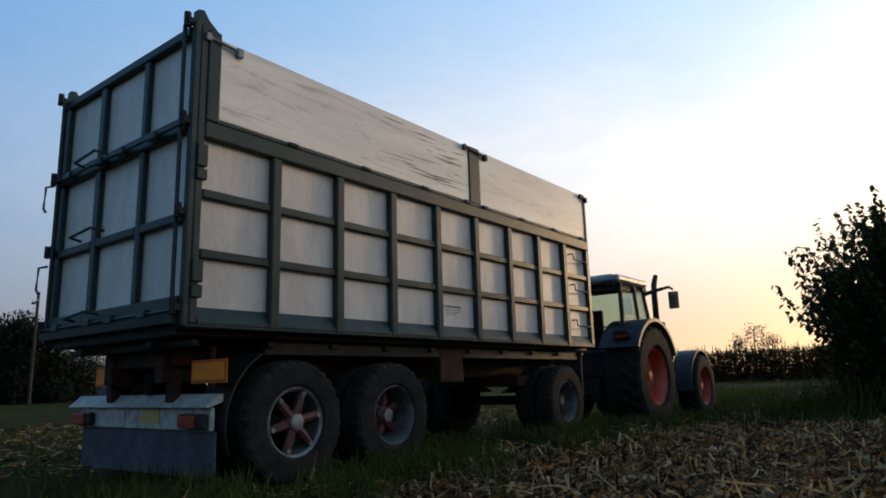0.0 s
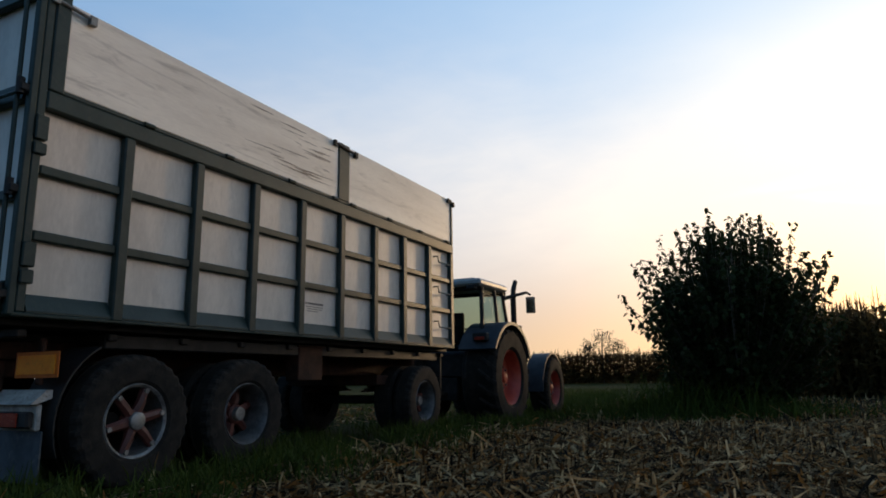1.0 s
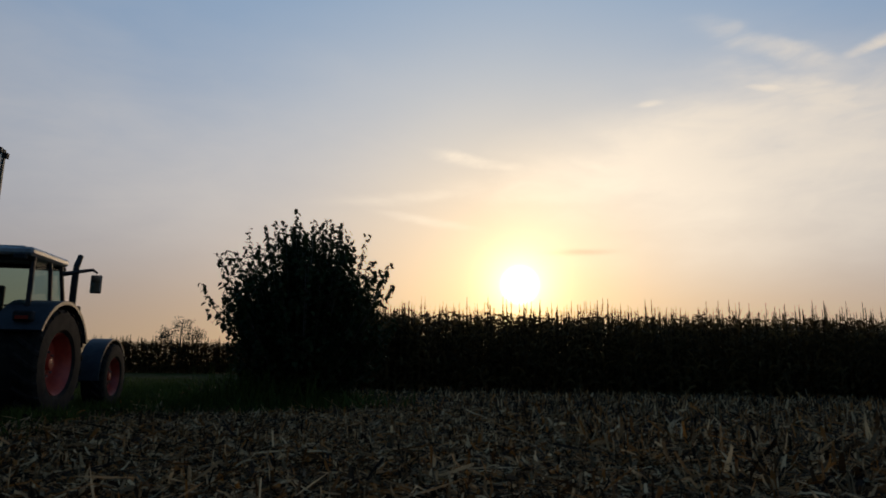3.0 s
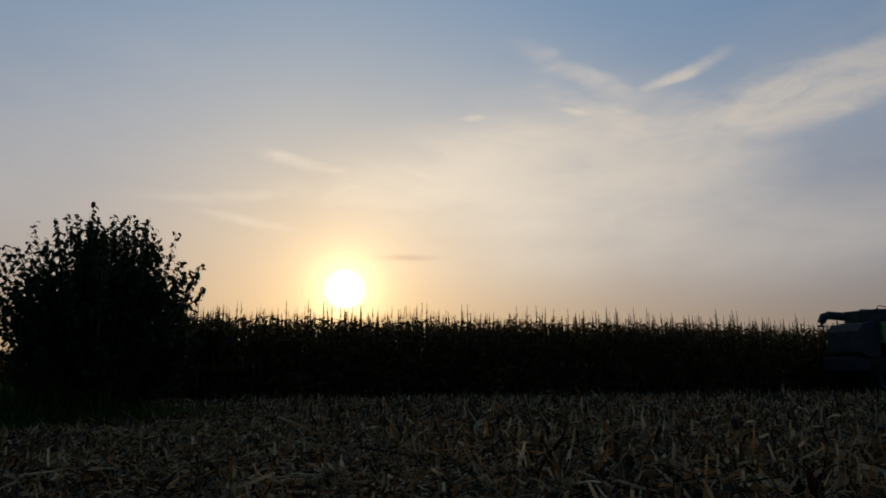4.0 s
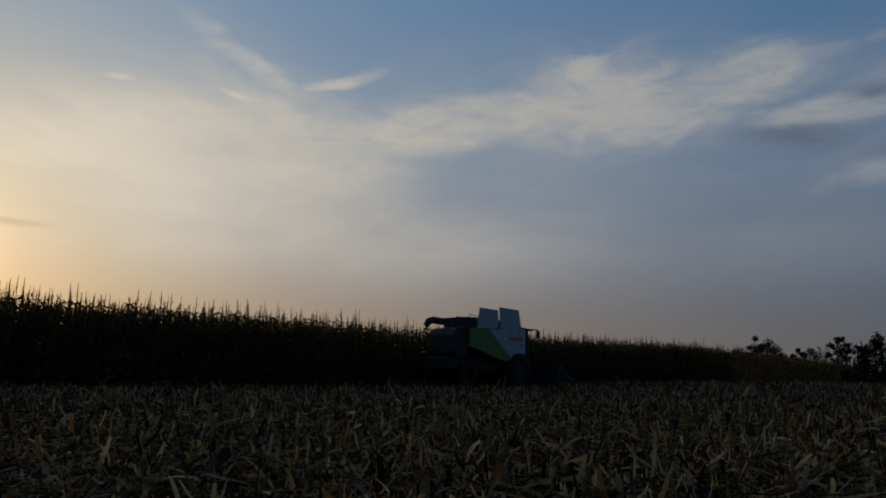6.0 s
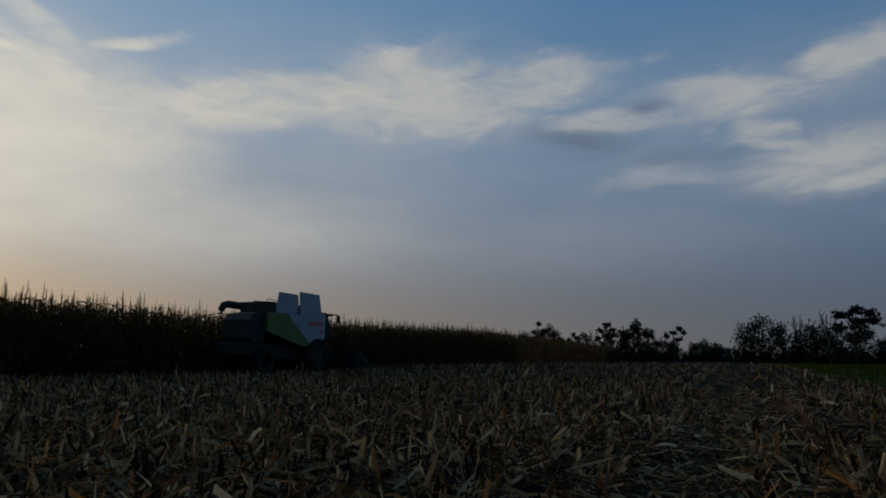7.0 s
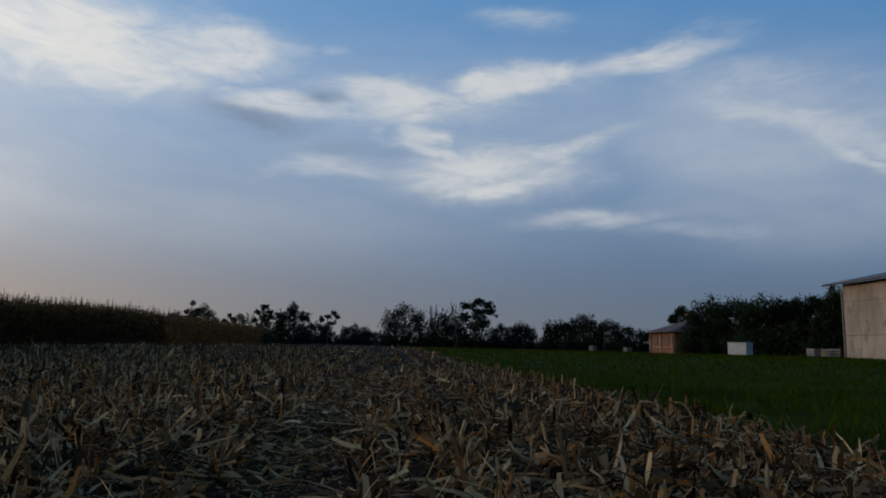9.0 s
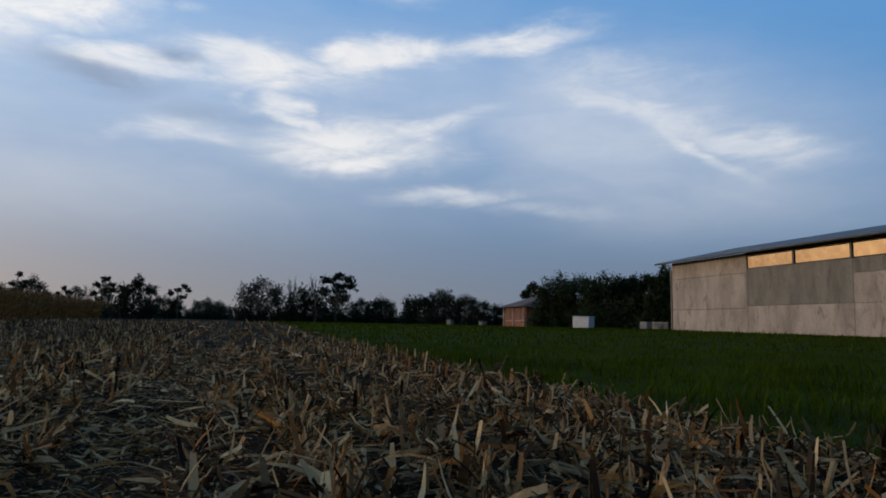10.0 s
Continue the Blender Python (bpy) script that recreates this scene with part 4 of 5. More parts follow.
# ---- the grain wagon ----
def wheel(parent, name, x, y, z, r, width, side, style, rim_mat, label=""):
    """Tyre with tread and rim; side +1 faces +x. style: 'spider', 'dish' or 'tractor'."""
    w = thing(name, "", "")
    w.parent = parent
    w.matrix_basis = pose(x, y, z) if side > 0 else pose(x, y, z, 0, 0, 180)
    if label:
        w["label"] = label
    rr = r * (0.545 if style != "tractor" else 0.56)
    h = width / 2
    bm = B()
    prof = [(h * 0.80, rr), (h * 0.98, rr * 1.12), (h, rr + (r - rr) * 0.45), (h * 0.97, r * 0.93), (h * 0.84, r * 0.985), (h * 0.45, r), (h * 0.36, r * 0.985), (-h * 0.36, r * 0.985), (-h * 0.45, r), (-h * 0.84, r * 0.985), (-h * 0.97, r * 0.93), (-h, rr + (r - rr) * 0.45), (-h * 0.98, rr * 1.12), (-h * 0.80, rr)]
    seg = 56 if style == "tractor" else 128
    lathe(bm, prof, seg)
    if style != "tractor":
        # shoulder blocks: every other pair of spokes of the shoulder rings is sunk
        bm.verts.ensure_lookup_table()
        for ring in (3, 4, 9, 10):
            for k in range(seg):
                if k % 4 < 2:
                    v = bm.verts[ring * seg + k]
                    v.co.y, v.co.z = v.co.y * 0.972, v.co.z * 0.972
    part("tyre", bm, M_RUBBER, w, smooth=style == "tractor")
    if style == "tractor":
        for s in (-1, 1):
            lug = B()
            rows = []
            for u in (0.04, 0.5, 1.02):
                ang, ww = 0.27 * u, 0.055 * r
                ring = []
                for da, dr in ((-ww / r, -0.02), (ww / r, -0.02), (ww / r * 0.7, 0.055 if u < 1 else 0.0), (-ww / r * 0.7, 0.055 if u < 1 else 0.0)):
                    rad = r * (1.0 + dr - 0.035 * u * u)
                    ring.append(lug.verts.new((s * h * u, rad * math.cos(ang + da), rad * math.sin(ang + da))))
                rows.append(ring)
            for a1, b1 in zip(rows, rows[1:]):
                for i in range(4):
                    lug.faces.new((a1[i], a1[(i + 1) % 4], b1[(i + 1) % 4], b1[i]))
            lug.faces.new(rows[-1])
            lug.faces.new(rows[0][::-1])
            me = finish(lug, "lug", M_RUBBER)
            for k in range(22 if s > 0 else 0):
                shared("lug", me, w, Matrix.Rotation(2 * math.pi * (k + (0.5 if s > 0 else 0)) / 22, 4, "X"))
    bm = B()
    if style == "spider":
        lathe(bm, [(h * 0.84, rr * 1.03), (h * 0.9, rr * 1.0), (h * 0.80, rr * 0.93), (-h * 0.2, rr * 0.86), (-h * 0.8, rr * 0.9), (-h * 0.8, rr * 1.0)], 48)
        part("rim", bm, M_SILVER, w, "scuffed pale steel rim", True)
        for k in range(6):
            a = radians(60 * k + 12)
            d = Vector((0, math.cos(a), math.sin(a)))
            bm = B()
            tube(bm, [Vector((h * 0.55, 0, 0)) + d * rr * 0.15, Vector((h * 0.68, 0, 0)) + d * rr * 0.5, Vector((h * 0.62, 0, 0)) + d * rr * 0.90], 0.048, 7, 0.036)
            part("spoke", bm, M_REDHUB, w, smooth=True)
            bm = B()
            q = Vector((h * 0.74, 0, 0)) + d * rr * 0.86
            tube(bm, [q, q + Vector((0.03, 0, 0))], 0.022, 6)
            part("wheel_nut", bm, M_SILVER, w)
        bm = B()
        lathe(bm, [(h * 0.3, rr * 0.34), (h * 0.72, rr * 0.32), (h * 0.80, rr * 0.27)], 20, closed=False)
        part("hub", bm, M_REDHUB, w, smooth=True)
        bm = B()
        lathe(bm, [(h * 0.78, rr * 0.25), (h * 1.0, rr * 0.24), (h * 1.06, rr * 0.18), (h * 1.07, rr * 0.01)], 20, closed=False)
        part("hub_cap", bm, M_SILVER, w, smooth=True)
    elif style == "dish":
        lathe(bm, [(h * 0.86, rr * 1.03), (h * 0.92, rr * 1.0), (h * 0.78, rr * 0.93), (h * 0.2, rr * 0.84), (-h * 0.75, rr * 0.80), (-h * 0.78, rr * 0.98)], 48)
        part("rim", bm, M_STEEL, w, "deep grey steel rim", True)
        for k in range(6):
            a = radians(60 * k + 20)
            d = Vector((0, math.cos(a), math.sin(a)))
            bm = B()
            tube(bm, [Vector((-h * 0.5, 0, 0)) + d * rr * 0.15, Vector((-h * 0.42, 0, 0)) + d * rr * 0.5, Vector((-h * 0.5, 0, 0)) + d * rr * 0.82], 0.05, 6, 0.04)
            part("spoke", bm, M_REDHUB, w, smooth=True)
        bm = B()
        lathe(bm, [(-h * 0.8, rr * 0.36), (-h * 0.1, rr * 0.32), (h * 0.0, rr * 0.26)], 20, closed=False)
        part("hub", bm, M_REDHUB, w, smooth=True)
        bm = B()
        lathe(bm, [(-h * 0.02, rr * 0.24), (h * 0.32, rr * 0.22), (h * 0.38, rr * 0.02)], 20, closed=False)
        part("hub_cap", bm, M_SILVER, w, smooth=True)
        bm = B()
        lathe(bm, [(-h * 0.85, rr * 0.8), (-h * 0.80, rr * 0.1)], 32, closed=False)
        part("backing", bm, M_BLACK, w)
    else:
        lathe(bm, [(h * 0.80, rr * 1.02), (h * 0.88, rr * 1.0), (h * 0.74, rr * 0.93), (h * 0.2, rr * 0.86), (h * 0.12, rr * 0.62), (h * 0.34, rr * 0.50), (h * 0.34, rr * 0.2), (-h * 0.2, rr * 0.2), (-h * 0.3, rr * 0.86), (-h * 0.8, rr)], 44)
        part("rim", bm, rim_mat, w, smooth=True)
        bm = B()
        lathe(bm, [(h * 0.2, rr * 0.22), (h * 0.55, rr * 0.19), (h * 0.6, rr * 0.02)], 20, closed=False)
        part("hub", bm, rim_mat, w, smooth=True)
        for k in range(8):
            a = radians(45 * k)
            q = Vector((h * 0.34, rr * 0.38 * math.cos(a), rr * 0.38 * math.sin(a)))
            bm = B()
            tube(bm, [q, q + Vector((0.035, 0, 0))], 0.02, 6)
            part("wheel_nut", bm, M_SILVER, w)
    return w


M_SCUFF = mat("dark_scuff", (0.10, 0.075, 0.055), (0.34, 0.29, 0.24), 14, 0.6, 0.0, 0.0)
srng = np.random.default_rng(23)


def build_wagon():
    W = thing("grain_wagon", "tall dark green grain wagon with weathered whitish side sheets", "trailer", pose(-6.12, 2.75, 0))
    ribs = [0.83 + 0.765 * i for i in range(8)]
    L = 7.02
    for s in (1, -1):
        def bx(name, x0, x1, y0, y1, z0, z1, m, label="", b=0.008):
            bm = B()
            box(bm, min(s * x0, s * x1), max(s * x0, s * x1), y0, y1, z0, z1, b)
            return part(name, bm, m, W, label)
        # sheets, one to a bay
        stops = [0.10] + ribs + [L - 0.04]
        for i, (a, c) in enumerate(zip(stops, stops[1:])):
            bx("side_sheet", 1.165, 1.185, a + 0.002, c - 0.002, 1.36, 2.86, M_SHEET, "", 0)
        for y in ribs:
            bx("rib", 1.187, 1.262, y - 0.05, y + 0.05, 1.285, 2.815, M_GREEN, "", 0.012)
        for z in (1.86, 2.352):
            for a, c in zip([0.11] + [y + 0.051 for y in ribs], [y - 0.051 for y in ribs] + [L - 0.10]):
                bx("rail", 1.187, 1.238, a, c, z - 0.037, z + 0.037, M_GREEN, "", 0.01)
        # sloping foot boards between the ribs and the bottom beam
        for a, c in zip([0.11] + [y + 0.051 for y in ribs], [y - 0.051 for y in ribs] + [L - 0.10]):
            bm = B()
            o = [(s * 1.188, 1.30), (s * 1.250, 1.30), (s * 1.250, 1.315), (s * 1.190, 1.435)]
            va = [bm.verts.new((x, a, z)) for x, z in o]
            vb = [bm.verts.new((x, c, z)) for x, z in o]
            for i in range(4):
                bm.faces.new((va[i], va[(i + 1) % 4], vb[(i + 1) % 4], vb[i]))
            bm.faces.new(va[::-1])
            bm.faces.new(vb)
            part("foot_board", bm, M_GREEN, W)
        bx("bottom_beam", 1.10, 1.255, 0.0, L, 1.268, 1.298, M_GREEN, "", 0.01)
        bx("top_beam", 1.14, 1.255, 0.10, L, 2.818, 2.965, M_GREEN, "", 0.012)
        bx("hinge_rail", 1.20, 1.245, 0.20, L - 0.1, 2.967, 3.005, M_GREEN, "", 0.008)
        bx("corner_post", 1.13, 1.25, 0.03, 0.10, 1.30, 3.80, M_GREEN, "", 0.01)
        bx("post_plate", 1.21, 1.256, 0.102, 0.222, 2.968, 3.78, M_GREEN, "", 0.01)
        bx("middle_post", 1.17, 1.25, 3.79, 4.02, 3.0, 3.745, M_GREEN, "", 0.01)
        bx("front_post", 1.15, 1.252, L - 0.098, L, 1.30, 2.816, M_GREEN, "", 0.01)
        bx("front_post_upper", 1.17, 1.252, L - 0.06, L, 2.97, 3.745, M_GREEN, "", 0.01)
        bx("upper_flap", 1.205, 1.235, 0.226, 3.786, 3.008, 3.735, M_FLAP, "cream upper side board with dark scuffs", 0.006)
        bx("upper_flap", 1.205, 1.235, 4.024, L - 0.064, 3.008, 3.735, M_FLAP, "cream upper side board", 0.006)
        for k in range(22 if s > 0 else 0):
            yy, zz = 3.74 - abs(srng.normal(0, 0.45)), srng.uniform(3.10, 3.66)
            ln, th = srng.uniform(0.12, 0.7), srng.uniform(0.003, 0.009)
            if yy - ln > 0.4:
                bm = B()
                tilt = srng.uniform(-0.02, 0.035)
                o = [(yy - ln, zz), (yy - ln * 0.5, zz - th + tilt * 0.5), (yy, zz + tilt - 0.002), (yy, zz + tilt + 0.002), (yy - ln * 0.5, zz + th + tilt * 0.5)]
                prism(bm, o, 1.2352, 1.2372)
                part("scuff", bm, M_SCUFF, W)
        for y in (1.0, 1.95, 2.9, 3.72, 4.1, 5.0, 5.9, 6.8):
            bm = B()
            tube(bm, [(s * 1.25, y - 0.05, 2.99), (s * 1.25, y + 0.05, 2.99)], 0.022, 8)
            part("hinge", bm, M_GREEN, W)
        # toggle latches along the top edge
        for y0, y1 in ((0.06, 0.42), (3.66, 4.16), (L - 0.2, L + 0.02)):
            bm = B()
            tube(bm, [(s * 1.262, y0, 3.70), (s * 1.27, y1, 3.665)], 0.014, 6)
            box(bm, min(s * 1.24, s * 1.285), max(s * 1.24, s * 1.285), y1 - 0.06, y1, 3.62, 3.70, 0.004)
            box(bm, min(s * 1.24, s * 1.28), max(s * 1.24, s * 1.28), y0, y0 + 0.05, 3.66, 3.73, 0.004)
            part("latch", bm, M_SILVER if y0 < 3 else M_BLACK, W, "worn steel latch")
        # bent grab irons near the front
        for z in (1.58, 2.12, 2.60):
            bm = B()
            tube(bm, [(s * 1.19, 6.42, z + 0.09), (s * 1.27, 6.42, z + 0.09), (s * 1.275, 6.44, z), (s * 1.275, 6.84, z), (s * 1.19, 6.86, z)], 0.013, 6)
            part("grab_iron", bm, M_GREEN, W)
        for z0, z1 in ((1.62, 1.80), (2.56, 2.75), (1.50, 1.60), (2.45, 2.54)):
            bm = B()
            box(bm, min(s * 1.22, s * 1.275), max(s * 1.22, s * 1.275), 0.03, 0.125, z0, z1, 0.008)
            part("hinge_block", bm, M_GREEN, W)
        bm = B()
        prism(bm, [(0.0, 3.78), (0.20, 3.78), (0.10, 3.86), (0.05, 3.93), (0.0, 3.92)], s * 1.16, s * 1.24)
        part("corner_horn", bm, M_GREEN, W)
    # printed panel on one bay: unreadable lines
    for z, a, c in ((1.655, 3.27, 3.30), (1.655, 3.315, 3.60), (1.625, 3.28, 3.60), (1.60, 3.30, 3.58), (1.575, 3.30, 3.50)):
        bm = B()
        box(bm, 1.1855, 1.188, a, c, z, z + (0.022 if z > 1.65 else 0.008), 0)
        part("print_bar", bm, M_INK, W)
    # front wall and inside floor
    for name, a in (("front_wall", (-1.16, 1.16, L - 0.06, L - 0.02, 1.3, 3.7)), ("floor_plate", (-1.10, 1.10, 0.02, L, 1.22, 1.30))):
        bm = B()
        box(bm, *a)
        part(name, bm, M_GREEN if name == "front_wall" else M_BLACK, W)
    # tailgate: two leaves of framed sheets
    bx2 = lambda name, x0, x1, y0, y1, z0, z1, m, label="", b=0.01: part(name, box(B(), x0, x1, y0, y1, z0, z1, b), m, W, label)
    cols = [-1.14, -0.365, 0.45, 1.19]
    for z0, z1 in ((1.50, 2.13), (2.18, 2.88), (3.0, 3.72)):
        for a, c in zip(cols, cols[1:]):
            bx2("tailgate_sheet", a + 0.003, c - 0.003, 0.042, 0.06, z0, z1, M_SHEET, "", 0)
    for x0, x1 in ((-1.19, -1.10), (-0.415, -0.315), (0.41, 0.49), (1.17, 1.24)):
        bx2("tailgate_bar", x0, x1, -0.014, 0.040, 1.522, 2.858, M_GREEN)
        bx2("tailgate_bar", x0, x1, -0.014, 0.040, 3.002, 3.70, M_GREEN)
    for z0, z1 in ((1.30, 1.52), (2.86, 2.925), (2.94, 3.0), (3.702, 3.79)):
        bx2("tailgate_rail", -1.19, 1.16, -0.024, 0.042, z0, z1, M_GREEN)
    for a, c in ((-1.098, -0.417), (-0.313, 0.408), (0.492, 1.168)):
        bx2("tailgate_rail", a, c, -0.018, 0.040, 2.11, 2.19, M_GREEN)
    for s in (-1, 1):
        bx2("rear_post", s * 1.225 - 0.03, s * 1.225 + 0.03, -0.03, 0.028, 1.275, 3.80, M_GREEN)
        tub = B()
        tube(tub, [(s * 1.14, -0.05, 1.36), (s * 1.14, -0.06, 3.78)], 0.018, 8)
        part("lock_rod", tub, M_GREEN, W)
        for z in (1.42, 2.17, 2.93, 3.80):
            bm = B()
            tube(bm, [(s * 1.20, -0.075, z - 0.05), (s * 1.20, -0.075, z + 0.07)], 0.03, 8)
            box(bm, s * 1.2 - 0.04, s * 1.2 + 0.04, -0.09, -0.02, z - 0.03, z + 0.03, 0.008)
            part("hinge_lug", bm, M_BLACK, W)
    for z in (2.90, 1.40):
        bm = B()
        tube(bm, [(-1.2, -0.07, z), (1.2, -0.07, z)], 0.014, 6)
        part("cross_rod", bm, M_GREEN, W)
        for x in (-0.85, -0.2, 0.2, 0.75):
            bx2("rod_guide", x - 0.06, x + 0.06, -0.10, -0.03, z - 0.035, z + 0.035, M_GREEN)
    for z, x0 in ((2.92, -0.55), (2.19, -0.52), (1.44, -0.52)):
        bm = B()
        tube(bm, [(x0, -0.05, z), (x0 + 0.02, -0.16, z + 0.02), (x0 + 0.42, -0.16, z + 0.05), (x0 + 0.46, -0.05, z + 0.03)], 0.014, 6)
        part("grab_iron", bm, M_GREEN, W)
    for z in (2.72, 1.88):
        bm = B()
        tube(bm, [(-1.22, -0.06, z + 0.16), (-1.34, -0.09, z + 0.16), (-1.36, -0.09, z - 0.06), (-1.33, -0.08, z - 0.10)], 0.014, 6)
        part("side_hook", bm, M_SILVER, W)
    for z, a, c in ((1.74, -0.22, 0.12), (1.715, -0.30, 0.12), (1.69, -0.30, 0.1)):
        bx2("print_bar", a, c, 0.043, 0.0445, z, z + 0.012, M_INK, "", 0)
    bm = B()
    prism(bm, [(0.0, 1.30), (-0.09, 1.30), (-0.10, 1.36), (0.0, 1.42)], -1.18, 1.18)
    part("rear_sill", bm, M_GREEN, W)
    # chassis
    for s in (-1, 1):
        bx2("chassis_beam", s * 0.45 - 0.07, s * 0.45 + 0.07, 0.25, 7.0, 0.86, 1.14, M_RUST)
        bx2("subframe_beam", s * 0.62 - 0.05, s * 0.62 + 0.05, 0.05, L, 1.142, 1.198, M_BLACK)
        bx2("side_member", s * 1.0 - 0.04, s * 1.0 + 0.04, 0.9, 6.8, 1.08, 1.196, M_BLACK)
    for y in np.linspace(0.2, 6.9, 10):
        bx2("cross_member", -1.08, 1.08, y - 0.04, y + 0.04, 1.14, 1.2, M_BLACK)
    for y in (1.08, 2.31, 6.05):
        bm = B()
        tube(bm, [(-0.95, y, 0.5), (0.95, y, 0.5)], 0.07, 10)
        part("axle", bm, M_BLACK, W, smooth=True)
        for s in (-1, 1):
            bm = B()
            for k in range(5):
                box(bm, s * 0.5 - 0.04, s * 0.5 + 0.04, y - 0.55 + 0.08 * k, y + 0.55 - 0.08 * k, 0.62 + 0.03 * k, 0.648 + 0.03 * k, 0.004)
            part("leaf_spring", bm, M_RUST, W)
    bx2("front_bogie", -0.8, 0.8, 5.4, 6.7, 0.72, 0.858, M_RUST)
    bx2("rear_box", -0.62, 0.62, 0.30, 0.95, 1.0, 1.14, M_RUST)
    for x in (-0.55, 0.5):
        bx2("rear_bracket", x - 0.05, x + 0.05, 0.32, 0.42, 0.70, 1.0, M_RUST)
    bm = B()
    lathe(bm, [(-0.015, 0.10), (0.015, 0.10), (0.015, 0.085), (-0.015, 0.085)], 24)
    bmesh.ops.transform(bm, matrix=pose(0.02, 0.40, 0.86, 0, 0, 75), verts=bm.verts)
    part("hand_wheel", bm, M_BLACK, W, smooth=True)
    bx2("tool_box", 0.86, 1.05, 3.35, 3.80, 0.80, 1.18, M_RUST, "rusty hanging tool box")
    bx2("tool_box_lid", 0.85, 1.07, 3.33, 3.82, 1.182, 1.20, M_RUST)
    for x0, x1 in ((0.76, 1.27), (-0.94, -0.46)):
        bx2("marker_plate_border", x0, x1, 0.37, 0.378, 0.85, 1.04, M_REDRIM)
        bx2("marker_plate", x0 + 0.03, x1 - 0.03, 0.360, 0.368, 0.875, 1.015, M_ORANGE, "orange reflective rear plate", 0.002)
        bx2("plate_bracket", (x0 + x1) / 2 - 0.03, (x0 + x1) / 2 + 0.03, 0.38, 0.42, 0.80, 1.14, M_RUST)
    # bumper with lamps and a rubber flap
    bm = B()
    prism(bm, [(0.30, 0.66), (0.34, 0.66), (0.46, 0.70), (0.46, 0.76), (0.42, 0.765)], -1.34, 1.10)
    part("bumper_cap", bm, M_WHITE, W, "dented white bumper rail")
    bx2("bumper_board", -1.20, 1.09, 0.36, 0.40, 0.47, 0.66, M_WHITE)
    bx2("rubber_flap", -1.17, 1.12, 0.385, 0.40, 0.10, 0.468, M_FLAPB, "blue-grey rubber spray flap", 0.002)
    for x0, x1 in ((-1.24, -0.86), (0.70, 1.07)):
        lamp = bx2("tail_lamp", x0, x1, 0.30, 0.357, 0.49, 0.61, M_BLACK, "black-cased red tail lamp", 0.015)
        bm = B()
        box(bm, x0 + 0.02, x1 - 0.10, 0.285, 0.298, 0.50, 0.60, 0.006)
        ln = new("lens", finish(bm, "lens", M_LAMP))
        ln.parent = lamp
    bx2("marker_patch", -0.50, -0.28, 0.35, 0.357, 0.48, 0.64, M_WHITE, "", 0)
    bx2("marker_patch", 0.02, 0.32, 0.35, 0.357, 0.52, 0.645, M_OCHRE, "", 0)
    for s in (-1, 1):
        bm = B()
        pts = [(1.12 - 0.67 * math.cos(radians(a)), 0.5 + 0.67 * math.sin(radians(a))) for a in range(-20, 68, 8)]
        for (y0, z0), (y1, z1) in zip(pts, pts[1:]):
            vs = [bm.verts.new(v) for v in ((s * 0.76, y0, z0), (s * 1.17, y0, z0), (s * 1.17, y1, z1), (s * 0.76, y1, z1))]
            bm.faces.new(vs)
        bmesh.ops.remove_doubles(bm, verts=bm.verts, dist=0.001)
        ex = bmesh.ops.extrude_face_region(bm, geom=bm.faces[:])
        bmesh.ops.translate(bm, vec=(0, -0.012, 0.01), verts=[v for v in ex["geom"] if isinstance(v, bmesh.types.BMVert)])
        part("mudguard", bm, M_BLACK, W, "dull dark mudguard", True)
    # wheels
    for s in (1, -1):
        wheel(W, "rear_wheel", s * 1.10, 1.10, 0.5, 0.535, 0.30, s, "spider", M_REDHUB, "worn truck wheel with red spoked hub")
        wheel(W, "middle_wheel", s * 1.10, 2.36, 0.49, 0.53, 0.30, s, "dish", M_REDHUB, "worn truck wheel with deep grey rim")
        wheel(W, "front_wheel", s * 1.10, 6.05, 0.485, 0.51, 0.29, s, "dish", M_REDHUB, "worn truck wheel with deep grey rim")
        for y in (1.08, 2.31, 6.05):
            bm = B()
            lathe(bm, [(s * 0.90, 0.29), (s * 0.92, 0.45), (s * 0.88, 0.49), (s * 0.66, 0.49), (s * 0.62, 0.45), (s * 0.64, 0.29)], 36, (0, y, 0.5))
            part("inner_tyre", bm, M_RUBBER, W, smooth=True)
    bm = B()
    tube(bm, [(-0.35, 6.7, 0.78), (0, 8.1, 0.62)], 0.05, 8)
    tube(bm, [(0.35, 6.7, 0.78), (0, 8.1, 0.62)], 0.05, 8)
    part("drawbar", bm, M_RUST, W)
    for x, sag in ((0.55, 0.22), (0.45, 0.3), (-0.3, 0.25)):
        bm = B()
        tube(bm, [(x, 6.95, 0.95), (x * 0.9, 7.25, 0.95 - sag), (x * 0.7, 7.6, 0.95 - sag), (x * 0.5, 8.0, 1.0)], 0.014, 6)
        part("hose", bm, M_BLACK, W)
    bm = B()
    tube(bm, [(1.0, 6.98, 0.55), (1.0, 6.98, 1.2)], 0.015, 6)
    part("ladder_rod", bm, M_BLACK, W)


build_wagon()


# ---- the tractor ----
def arc_fender(bm, y, z, r, a0, a1, x0, x1, thick=0.03, n=14):
    ring = []
    for k in range(n + 1):
        a = radians(a0 + (a1 - a0) * k / n)
        ring.append([bm.verts.new((x, y + rr * math.cos(a), z + rr * math.sin(a))) for x, rr in ((x0, r), (x1, r), (x1, r + thick), (x0, r + thick))])
    for a, b in zip(ring, ring[1:]):
        for i in range(4):
            bm.faces.new((a[i], a[(i + 1) % 4], b[(i + 1) % 4], b[i]))
    bm.faces.new(ring[0])
    bm.faces.new(ring[-1][::-1])


